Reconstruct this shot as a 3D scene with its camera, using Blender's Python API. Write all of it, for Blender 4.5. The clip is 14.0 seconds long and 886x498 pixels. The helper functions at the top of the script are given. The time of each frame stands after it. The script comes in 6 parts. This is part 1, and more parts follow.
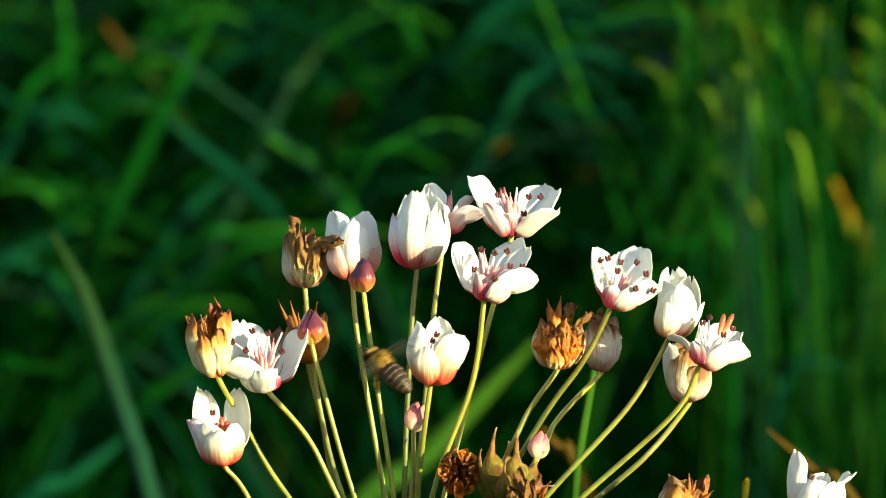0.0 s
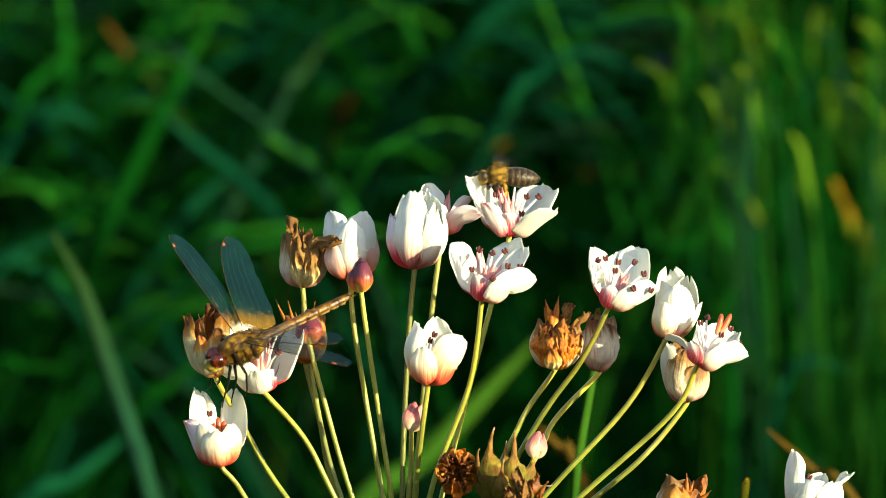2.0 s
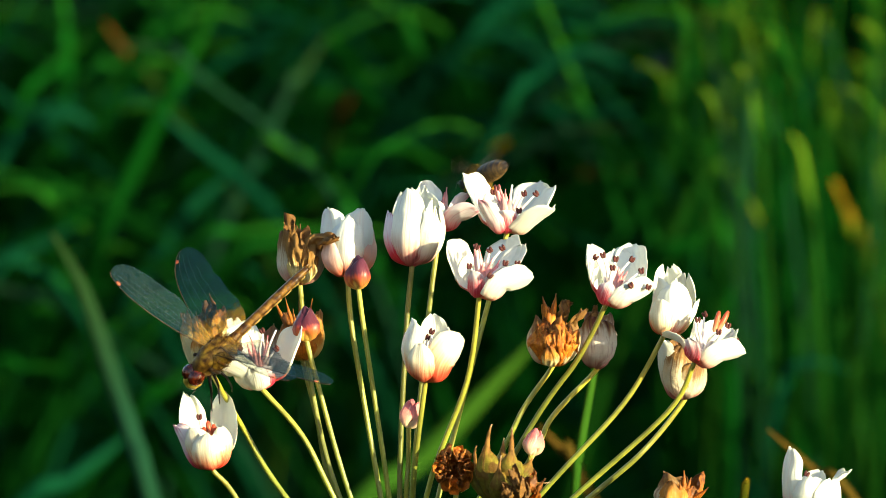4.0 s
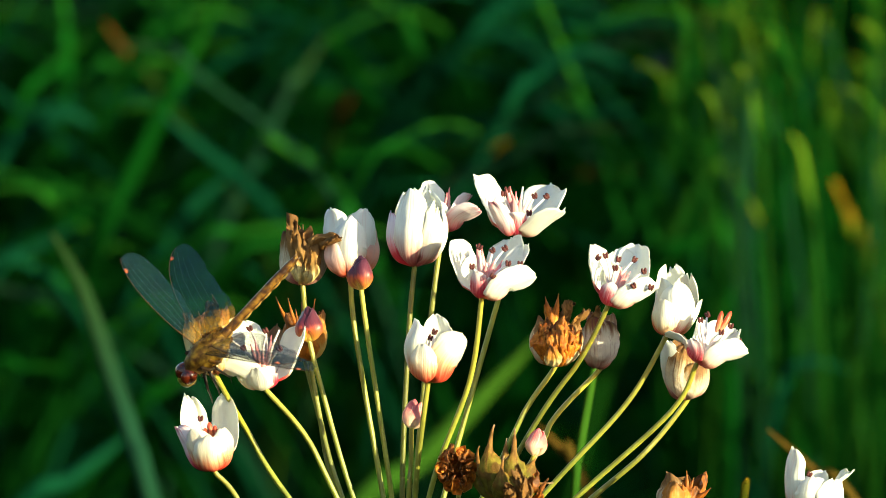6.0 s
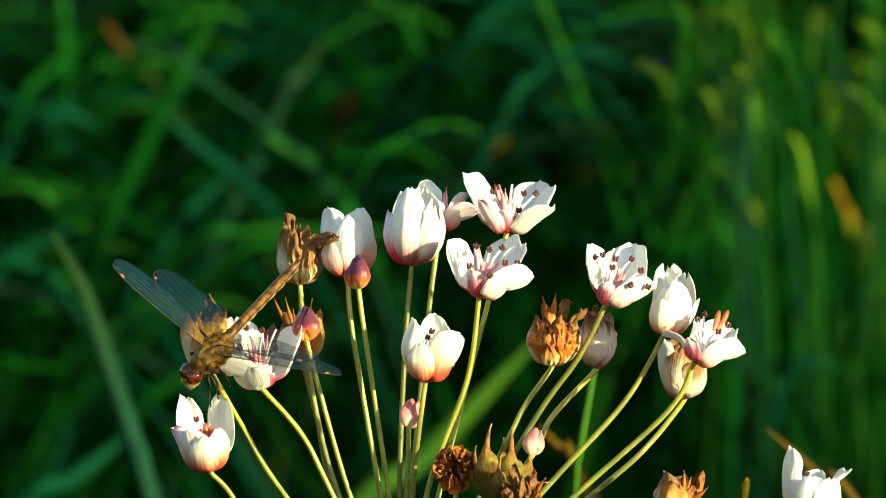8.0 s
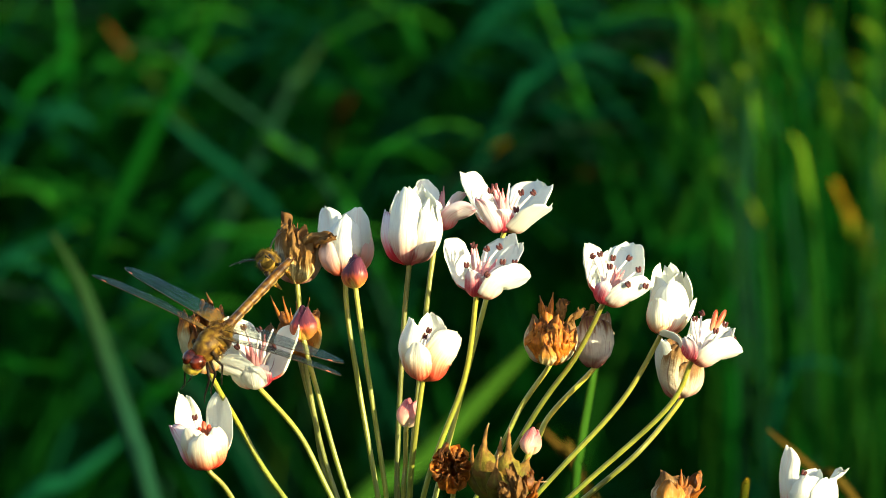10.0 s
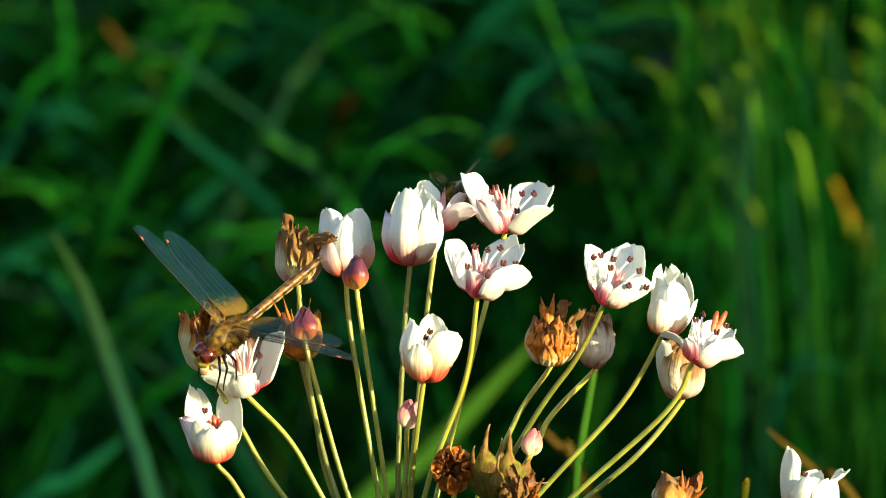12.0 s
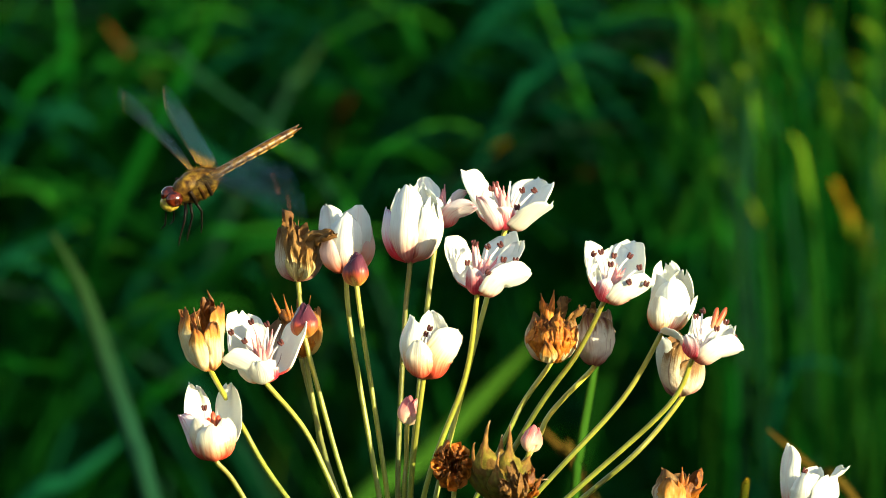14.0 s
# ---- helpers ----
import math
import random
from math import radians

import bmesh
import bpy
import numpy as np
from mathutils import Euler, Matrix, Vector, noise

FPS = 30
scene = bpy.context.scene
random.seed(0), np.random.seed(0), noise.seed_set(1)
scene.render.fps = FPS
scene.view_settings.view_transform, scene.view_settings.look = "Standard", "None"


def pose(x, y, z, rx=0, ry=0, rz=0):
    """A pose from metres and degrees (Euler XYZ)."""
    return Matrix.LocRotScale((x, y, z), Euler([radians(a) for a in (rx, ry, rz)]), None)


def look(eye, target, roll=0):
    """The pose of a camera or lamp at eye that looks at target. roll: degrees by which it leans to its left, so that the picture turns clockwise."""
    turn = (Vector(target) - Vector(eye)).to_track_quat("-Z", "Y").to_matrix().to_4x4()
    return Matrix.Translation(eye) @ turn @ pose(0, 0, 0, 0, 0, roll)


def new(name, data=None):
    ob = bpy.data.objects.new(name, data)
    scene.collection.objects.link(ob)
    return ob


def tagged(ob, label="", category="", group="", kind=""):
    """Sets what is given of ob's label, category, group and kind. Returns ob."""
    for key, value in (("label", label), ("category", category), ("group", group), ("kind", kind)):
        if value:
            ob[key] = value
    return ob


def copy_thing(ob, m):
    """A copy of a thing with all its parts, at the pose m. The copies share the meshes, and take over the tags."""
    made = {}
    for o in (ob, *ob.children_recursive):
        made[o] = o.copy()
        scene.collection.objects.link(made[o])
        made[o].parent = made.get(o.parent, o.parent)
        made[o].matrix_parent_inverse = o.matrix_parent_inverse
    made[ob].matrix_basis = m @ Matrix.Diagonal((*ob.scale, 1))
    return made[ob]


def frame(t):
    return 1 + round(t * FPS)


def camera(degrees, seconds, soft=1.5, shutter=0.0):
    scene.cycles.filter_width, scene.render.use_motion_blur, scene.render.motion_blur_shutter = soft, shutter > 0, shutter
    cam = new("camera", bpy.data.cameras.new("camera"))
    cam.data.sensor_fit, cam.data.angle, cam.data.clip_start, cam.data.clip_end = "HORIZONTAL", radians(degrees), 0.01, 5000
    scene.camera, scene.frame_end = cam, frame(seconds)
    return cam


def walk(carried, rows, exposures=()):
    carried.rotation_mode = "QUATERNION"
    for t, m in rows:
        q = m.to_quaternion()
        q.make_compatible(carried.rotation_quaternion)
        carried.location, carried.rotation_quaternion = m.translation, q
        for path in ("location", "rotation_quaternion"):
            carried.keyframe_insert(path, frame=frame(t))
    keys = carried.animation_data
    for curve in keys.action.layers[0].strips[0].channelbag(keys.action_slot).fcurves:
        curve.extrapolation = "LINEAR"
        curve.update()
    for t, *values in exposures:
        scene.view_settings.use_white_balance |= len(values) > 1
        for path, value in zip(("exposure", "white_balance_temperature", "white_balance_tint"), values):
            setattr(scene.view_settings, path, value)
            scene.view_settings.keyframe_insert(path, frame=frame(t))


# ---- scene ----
# ---- camera, standing still ----
DIST = 1.12                       # from the lens to the umbel
TILT = 8.0
cam = camera(10.0, 14.0, soft=0.85, shutter=0.2)
cam.data.dof.use_dof = True
cam.data.dof.focus_distance = DIST
cam.data.dof.aperture_fstop = 18.5
EYE = Vector((0.0, 0.0, 1.2))
AHEAD = Vector((0, math.cos(radians(TILT)), -math.sin(radians(TILT))))
UP = Vector((0, math.sin(radians(TILT)), math.cos(radians(TILT))))
walk(cam, [(0.0, look(EYE, EYE + AHEAD)), (14.0, look(EYE, EYE + AHEAD))])

# ---- light: low evening sun behind the camera, clear sky ----
SUN_EL, SUN_AZ = 12.0, 125.0      # azimuth from +Y towards +X
world = bpy.data.worlds.new("world")
scene.world = world
world.use_nodes = True
wn, wl = world.node_tree.nodes, world.node_tree.links
sky = wn.new("ShaderNodeTexSky")
sky.sky_type = "NISHITA"
sky.sun_disc = False
sky.sun_elevation = radians(SUN_EL)
sky.sun_rotation = radians(SUN_AZ)
wn["Background"].inputs["Strength"].default_value = 0.15
wl.new(sky.outputs[0], wn["Background"].inputs["Color"])
sun_dir = Vector((math.sin(radians(SUN_AZ)) * math.cos(radians(SUN_EL)),
                  math.cos(radians(SUN_AZ)) * math.cos(radians(SUN_EL)), math.sin(radians(SUN_EL))))
sun = new("sun", bpy.data.lights.new("sun", "SUN"))
sun.data.energy, sun.data.angle, sun.data.color = 5.0, radians(0.6), (1.0, 0.93, 0.57)
sun.matrix_basis = look(sun_dir * 20, (0, 0, 0))
scene.view_settings.exposure = 1.42


# ---- places: mm across, mm up, mm behind the plane of the umbel ----
def spot(u, v, d=0.0):
    k = 1 + d / 1000 / DIST
    return EYE + AHEAD * (DIST + d / 1000) + (Vector((1, 0, 0)) * u + UP * v) * (k / 1000)


VIEW = Matrix.Translation(EYE + AHEAD * DIST) @ pose(0, 0, 0, -TILT)   # axes: across, away, up
VIEW_INV = VIEW.inverted()


def local(u, v, d=0.0):
    """The same place in the plant's own axes, in metres."""
    return VIEW_INV @ spot(u, v, d)


# ---- materials ----
def nodes_of(name):
    m = bpy.data.materials.new(name)
    m.use_nodes = True
    n, l = m.node_tree.nodes, m.node_tree.links
    return m, n, l, n["Principled BSDF"], n["Material Output"]


def ramp_node(n, stops):
    r = n.new("ShaderNodeValToRGB")
    e = r.color_ramp.elements
    while len(e) < len(stops):
        e.new(0.5)
    for item, (p, c) in zip(e, stops):
        item.position, item.color = p, (*c, 1)
    return r


def grain(n, l, coords, scale, detail=4.0):
    t = n.new("ShaderNodeTexNoise")
    t.inputs["Scale"].default_value = scale
    t.inputs["Detail"].default_value = detail
    l.new(coords, t.inputs["Vector"])
    return t


def leafy(name, stops, streaks=(1, 1, 1), streak=0.0, mottled=0.25, through_light=0.25, rough=0.5, bump=0.3, wander=0.25, spots=None, scale=220.0, gloss=0.3, vary=(0.9, 1.06), island=False):
    """A plant surface: colours along its length, streaked lengthwise, mottled, thin enough to let some light through."""
    m, n, l, b, out = nodes_of(name)
    tc = n.new("ShaderNodeTexCoord")
    sep = n.new("ShaderNodeSeparateXYZ")
    l.new(tc.outputs["UV"], sep.inputs[0])
    stretch = n.new("ShaderNodeMapping")
    stretch.inputs["Scale"].default_value = (22, 1.2, 1)
    l.new(tc.outputs["UV"], stretch.inputs["Vector"])
    info = n.new("ShaderNodeObjectInfo")
    shift = n.new("ShaderNodeVectorMath")
    shift.operation = "ADD"
    l.new(stretch.outputs[0], shift.inputs[0])
    l.new(info.outputs["Random"], shift.inputs[1])
    lines = grain(n, l, shift.outputs[0], 1.0, 3.0)
    # the length, wandering with the streaks
    mad = n.new("ShaderNodeMath")
    mad.operation = "MULTIPLY_ADD"
    l.new(lines.outputs["Fac"], mad.inputs[0])
    mad.inputs[1].default_value = wander
    l.new(sep.outputs["Y"], mad.inputs[2])
    less = n.new("ShaderNodeMath")
    less.operation = "SUBTRACT"
    l.new(mad.outputs[0], less.inputs[0])
    less.inputs[1].default_value = wander * 0.5
    r = ramp_node(n, stops)
    l.new(less.outputs[0], r.inputs["Fac"])
    # streaks
    mix1 = n.new("ShaderNodeMix")
    mix1.data_type = "RGBA"
    sr = ramp_node(n, [(0.52, (0, 0, 0)), (0.68, (1, 1, 1))])
    l.new(lines.outputs["Fac"], sr.inputs["Fac"])
    sm = n.new("ShaderNodeMath")
    sm.operation = "MULTIPLY"
    l.new(sr.outputs["Color"], sm.inputs[0])
    sm.inputs[1].default_value = streak
    l.new(sm.outputs[0], mix1.inputs["Factor"])
    l.new(r.outputs["Color"], mix1.inputs["A"])
    mix1.inputs["B"].default_value = (*streaks, 1)
    # mottling
    mot = grain(n, l, tc.outputs["Object"], scale, 5.0)
    mr = ramp_node(n, [(0.3, (1 - mottled,) * 3), (0.7, (1, 1, 1))])
    l.new(mot.outputs["Fac"], mr.inputs["Fac"])
    mul = n.new("ShaderNodeMix")
    mul.data_type, mul.blend_type = "RGBA", "MULTIPLY"
    mul.inputs["Factor"].default_value = 1
    l.new(mix1.outputs["Result"], mul.inputs["A"])
    l.new(mr.outputs["Color"], mul.inputs["B"])
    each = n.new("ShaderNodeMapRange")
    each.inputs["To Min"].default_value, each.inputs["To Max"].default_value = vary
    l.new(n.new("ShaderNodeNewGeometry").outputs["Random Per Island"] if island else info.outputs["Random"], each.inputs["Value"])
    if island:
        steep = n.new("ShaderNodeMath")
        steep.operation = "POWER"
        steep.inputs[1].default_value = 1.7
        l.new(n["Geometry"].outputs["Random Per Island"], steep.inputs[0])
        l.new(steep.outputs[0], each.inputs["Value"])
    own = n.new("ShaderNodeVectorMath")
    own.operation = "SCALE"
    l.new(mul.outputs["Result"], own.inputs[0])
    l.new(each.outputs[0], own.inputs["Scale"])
    colour = own.outputs[0]
    if spots:
        sp = grain(n, l, tc.outputs["Object"], scale * 0.6, 2.0)
        spr = ramp_node(n, [(0.52, (0, 0, 0)), (0.62, (1, 1, 1))])
        l.new(sp.outputs["Fac"], spr.inputs["Fac"])
        mix2 = n.new("ShaderNodeMix")
        mix2.data_type = "RGBA"
        l.new(spr.outputs["Color"], mix2.inputs["Factor"])
        l.new(colour, mix2.inputs["A"])
        mix2.inputs["B"].default_value = (*spots, 1)
        colour = mix2.outputs["Result"]
    l.new(colour, b.inputs["Base Color"])
    b.inputs["Roughness"].default_value = rough
    b.inputs["Specular IOR Level"].default_value = gloss
    bp = n.new("ShaderNodeBump")
    bp.inputs["Strength"].default_value = bump
    bp.inputs["Distance"].default_value = 0.0004
    if bump > 0.6:
        bp.inputs["Distance"].default_value = 0.0005
        l.new(grain(n, l, tc.outputs["Object"], 700.0, 5.0).outputs["Fac"], bp.inputs["Height"])
    else:
        l.new(lines.outputs["Fac"], bp.inputs["Height"])
    l.new(bp.outputs[0], b.inputs["Normal"])
    if through_light:
        tr = n.new("ShaderNodeBsdfTranslucent")
        l.new(colour, tr.inputs["Color"])
        ms = n.new("ShaderNodeMixShader")
        ms.inputs[0].default_value = through_light
        l.new(b.outputs[0], ms.inputs[1])
        l.new(tr.outputs[0], ms.inputs[2])
        l.new(ms.outputs[0], out.inputs["Surface"])
    return m


WHITE = (0.84, 0.845, 0.745)
M_IN = leafy("petal_inside", [(0.0, (0.70, 0.24, 0.24)), (0.10, (0.80, 0.68, 0.62)), (0.22, WHITE)], (0.74, 0.70, 0.66), 0.22, 0.07, 0.22, 0.5, 0.5)
M_OUT = leafy("petal_outside", [(0.0, (0.54, 0.02, 0.03)), (0.17, (0.62, 0.05, 0.06)), (0.27, (0.78, 0.28, 0.20)), (0.38, (0.84, 0.70, 0.58)), (0.50, WHITE)], (0.78, 0.54, 0.46), 0.3, 0.08, 0.2, 0.5, 0.5, 0.3)
M_SEPAL = leafy("sepal_outside", [(0.0, (0.54, 0.015, 0.04)), (0.30, (0.60, 0.035, 0.07)), (0.44, (0.76, 0.26, 0.28)), (0.60, (0.81, 0.68, 0.67)), (0.9, (0.74, 0.62, 0.63)), (1.0, (0.54, 0.22, 0.27))], (0.56, 0.08, 0.13), 0.4, 0.12, 0.15, 0.5, 0.3, 0.5)
M_SALMON = leafy("salmon_sepal", [(0.0, (0.60, 0.06, 0.03)), (0.3, (0.72, 0.18, 0.10)), (0.5, (0.80, 0.42, 0.33)), (0.8, (0.72, 0.52, 0.47)), (1.0, (0.52, 0.34, 0.33))], (0.66, 0.36, 0.30), 0.4, 0.12, 0.18, 0.5, 0.3, 0.4)
M_BLUSH = leafy("blushed_sepal", [(0.0, (0.56, 0.03, 0.02)), (0.32, (0.72, 0.085, 0.04)), (0.50, (0.83, 0.36, 0.19)), (0.68, (0.84, 0.74, 0.52)), (1.0, (0.82, 0.80, 0.66))], (0.70, 0.32, 0.22), 0.3, 0.12, 0.2, 0.5, 0.5, 0.4)
M_CREAM = leafy("cream_petal", [(0.0, (0.60, 0.07, 0.03)), (0.20, (0.70, 0.17, 0.07)), (0.36, (0.80, 0.46, 0.24)), (0.52, (0.85, 0.78, 0.56)), (0.75, (0.84, 0.84, 0.71))], (0.62, 0.36, 0.20), 0.3, 0.10, 0.2, 0.5, 0.5, 0.35)
M_DULL = leafy("dull_cream_petal", [(0.0, (0.42, 0.05, 0.07)), (0.18, (0.50, 0.16, 0.15)), (0.34, (0.72, 0.56, 0.46)), (0.52, (0.82, 0.78, 0.64)), (0.75, (0.84, 0.84, 0.72))], (0.56, 0.36, 0.30), 0.3, 0.12, 0.2, 0.5, 0.5, 0.35)
# The cream band near the base also paints a sunlit patch onto the withered brown.
M_TAN = leafy("withered_petal", [(0.0, (0.48, 0.12, 0.06)), (0.12, (0.74, 0.54, 0.20)), (0.36, (0.72, 0.60, 0.26)), (0.46, (0.36, 0.19, 0.045)), (0.78, (0.27, 0.125, 0.025)), (1.0, (0.17, 0.072, 0.014))], (0.28, 0.14, 0.05), 0.5, 0.45, 0.15, 0.7, 1.0, 0.5)
M_GREYED = leafy("greyed_petal", [(0.0, (0.42, 0.09, 0.08)), (0.2, (0.62, 0.34, 0.27)), (0.42, (0.76, 0.66, 0.48)), (0.66, (0.68, 0.54, 0.33)), (0.80, (0.36, 0.19, 0.06)), (1.0, (0.18, 0.08, 0.02))], (0.30, 0.12, 0.08), 0.6, 0.4, 0.2, 0.7, 1.0, 0.5)
M_ORANGE = leafy("dried_petal", [(0.0, (0.74, 0.50, 0.20)), (0.26, (0.76, 0.36, 0.05)), (0.44, (0.68, 0.22, 0.018)), (0.72, (0.56, 0.16, 0.012)), (0.88, (0.34, 0.11, 0.018)), (1.0, (0.22, 0.09, 0.03))], (0.24, 0.06, 0.012), 0.6, 0.5, 0.3, 0.5, 1.0, 0.5, scale=900, spots=(0.36, 0.11, 0.014))
M_GOLD = leafy("golden_petal", [(0.0, (0.60, 0.12, 0.05)), (0.12, (0.76, 0.32, 0.10)), (0.28, (0.78, 0.54, 0.17)), (0.56, (0.76, 0.50, 0.15)), (0.70, (0.62, 0.25, 0.03)), (0.92, (0.44, 0.17, 0.025)), (1.0, (0.20, 0.08, 0.02))], (0.70, 0.36, 0.12), 0.45, 0.3, 0.25, 0.65, 0.9, 0.4)
M_STRAW = leafy("straw_petal", [(0.0, (0.58, 0.10, 0.03)), (0.14, (0.74, 0.28, 0.06)), (0.30, (0.84, 0.74, 0.44)), (0.64, (0.84, 0.68, 0.32)), (0.76, (0.70, 0.30, 0.04)), (0.92, (0.40, 0.12, 0.014)), (1.0, (0.20, 0.07, 0.02))], (0.66, 0.30, 0.08), 0.45, 0.3, 0.3, 0.6, 0.9, 0.35)
M_RUST = leafy("rusty_petal", [(0.0, (0.60, 0.30, 0.08)), (0.12, (0.74, 0.25, 0.02)), (0.5, (0.74, 0.22, 0.014)), (0.85, (0.66, 0.24, 0.03)), (1.0, (0.24, 0.08, 0.02))], (0.26, 0.05, 0.008), 0.6, 0.5, 0.25, 0.55, 1.0, 0.5, scale=900, spots=(0.40, 0.10, 0.010))
M_CRIMSON = leafy("crimson_sepal", [(0.0, (0.52, 0.012, 0.035)), (0.52, (0.58, 0.025, 0.06)), (0.70, (0.72, 0.18, 0.22)), (0.86, (0.82, 0.58, 0.58)), (1.0, (0.82, 0.74, 0.72))], (0.80, 0.50, 0.50), 0.35, 0.12, 0.15, 0.5, 0.3, 0.5)
M_ASHEN = leafy("ashen_petal", [(0.0, (0.30, 0.05, 0.08)), (0.2, (0.50, 0.26, 0.26)), (0.40, (0.78, 0.72, 0.64)), (0.72, (0.76, 0.68, 0.54)), (0.86, (0.36, 0.20, 0.09)), (1.0, (0.18, 0.08, 0.03))], (0.26, 0.08, 0.12), 0.55, 0.3, 0.2, 0.7, 0.9, 0.4)
M_MAUVE = leafy("faded_shaded_petal", [(0.0, (0.24, 0.05, 0.07)), (0.22, (0.38, 0.18, 0.18)), (0.45, (0.62, 0.54, 0.46)), (0.66, (0.56, 0.45, 0.30)), (0.8, (0.28, 0.14, 0.05)), (1.0, (0.16, 0.07, 0.02))], (0.28, 0.12, 0.10), 0.5, 0.45, 0.15, 0.7, 0.9, 0.5)
# The step to dark purple paints shade over the bud's upper half.
M_BUD = leafy("bud", [(0.0, (0.66, 0.44, 0.08)), (0.26, (0.66, 0.20, 0.04)), (0.46, (0.50, 0.08, 0.04)), (0.6, (0.12, 0.02, 0.035)), (1.0, (0.075, 0.022, 0.04))], (0.16, 0.04, 0.05), 0.4, 0.3, 0.0, 0.35, 0.3, 0.3)
M_PINKBUD = leafy("pink_bud", [(0.0, (0.66, 0.50, 0.28)), (0.25, (0.78, 0.46, 0.32)), (0.6, (0.64, 0.18, 0.15)), (1.0, (0.52, 0.08, 0.11))], (0.82, 0.62, 0.44), 0.6, 0.15, 0.0, 0.45, 0.2, 0.5)
M_STALK = leafy("stalk", [(0.0, (0.14, 0.21, 0.02)), (0.6, (0.36, 0.34, 0.036)), (1.0, (0.55, 0.46, 0.06))], (0.22, 0.19, 0.03), 0.6, 0.45, 0.0, 0.38, 0.4, 0.5, scale=140, vary=(0.55, 1.2), gloss=0.45)
M_FOLLICLE = leafy("follicle", [(0.0, (0.07, 0.06, 0.008)), (0.30, (0.13, 0.11, 0.012)), (0.56, (0.22, 0.17, 0.02)), (0.68, (0.26, 0.13, 0.025)), (0.9, (0.30, 0.13, 0.035)), (1.0, (0.60, 0.44, 0.26))], (0.09, 0.035, 0.008), 0.65, 0.6, 0.0, 0.6, 1.0, 0.4, gloss=0.12, scale=520, spots=(0.11, 0.055, 0.010))
M_CARPEL = leafy("carpel", [(0.0, (0.80, 0.50, 0.42)), (0.5, (0.78, 0.36, 0.34)), (1.0, (0.60, 0.12, 0.15))], (0.84, 0.66, 0.60), 0.5, 0.1, 0.0, 0.5, 0.2)
M_REDCARPEL = leafy("red_carpel", [(0.0, (0.70, 0.34, 0.2)), (0.4, (0.62, 0.13, 0.05)), (1.0, (0.52, 0.05, 0.02))], (0.68, 0.2, 0.1), 0.4, 0.2, 0.0, 0.35, 0.2)
M_FILAMENT = leafy("filament", [(0.0, (0.80, 0.62, 0.58)), (1.0, (0.82, 0.78, 0.76))], (0.8, 0.6, 0.6), 0.3, 0.05, 0.0, 0.5, 0.1)
M_ANTHER = leafy("anther", [(0.0, (0.11, 0.022, 0.018)), (1.0, (0.07, 0.014, 0.012))], (0.2, 0.06, 0.05), 0.4, 0.4, 0.0, 0.7, 0.4, scale=900)
def grass(name, stops, streaks, wander, thin=0.25):
    """Two materials of one leaf colour: for the joined thicket, varied from leaf to leaf, and for single leaves."""
    same = dict(rough=0.8, bump=0.3, scale=25, gloss=0.0, wander=wander)
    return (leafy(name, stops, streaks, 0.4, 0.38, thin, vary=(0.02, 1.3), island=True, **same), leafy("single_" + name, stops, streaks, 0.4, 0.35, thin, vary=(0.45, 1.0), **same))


# Near-black root stops put the thicket's inner shade into the leaf colours.
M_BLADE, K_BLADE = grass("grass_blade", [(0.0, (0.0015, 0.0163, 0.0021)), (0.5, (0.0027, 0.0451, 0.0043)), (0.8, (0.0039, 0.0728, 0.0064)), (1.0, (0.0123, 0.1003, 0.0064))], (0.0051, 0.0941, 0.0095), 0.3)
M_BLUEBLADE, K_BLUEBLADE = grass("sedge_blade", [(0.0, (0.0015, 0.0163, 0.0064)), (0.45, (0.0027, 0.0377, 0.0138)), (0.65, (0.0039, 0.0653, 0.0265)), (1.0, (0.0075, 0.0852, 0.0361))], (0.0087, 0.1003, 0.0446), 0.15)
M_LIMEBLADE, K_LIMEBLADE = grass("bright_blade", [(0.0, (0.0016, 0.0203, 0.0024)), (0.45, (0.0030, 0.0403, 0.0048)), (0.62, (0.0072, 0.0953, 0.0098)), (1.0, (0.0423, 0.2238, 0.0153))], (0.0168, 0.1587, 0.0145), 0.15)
K_PALEBLADE = grass("pale_blade", [(0.0, (0.010, 0.052, 0.026)), (0.6, (0.012, 0.056, 0.028)), (0.85, (0.020, 0.056, 0.016)), (1.0, (0.014, 0.034, 0.008))], (0.018, 0.066, 0.032), 0.2)[1]
# Bright yellow-green tip stops paint sunlight onto these blades.
M_YELLOW, K_YELLOW = grass("yellow_sunpaint_blade", [(0.0, (0.0036, 0.0338, 0.0043)), (0.6, (0.0100, 0.0711, 0.0071)), (0.8, (0.0560, 0.1900, 0.0120)), (1.0, (0.2000, 0.2900, 0.0160))], (0.0441, 0.1829, 0.0146), 0.1)
K_GOLDBLADE = grass("golden_blade", [(0.0, (0.0039, 0.0276, 0.0031)), (0.60, (0.0099, 0.0564, 0.0064)), (0.72, (0.2443, 0.1863, 0.0133)), (1.0, (0.6105, 0.3791, 0.0187))], (0.2035, 0.1863, 0.0133), 0.06)[1]
M_DRY, K_DRY = grass("dry_blade", [(0.0, (0.0039, 0.0250, 0.0031)), (0.62, (0.0075, 0.0326, 0.0043)), (0.8, (0.0609, 0.0373, 0.0081)), (1.0, (0.1323, 0.0474, 0.0094))], (0.0408, 0.0407, 0.0108), 0.1)
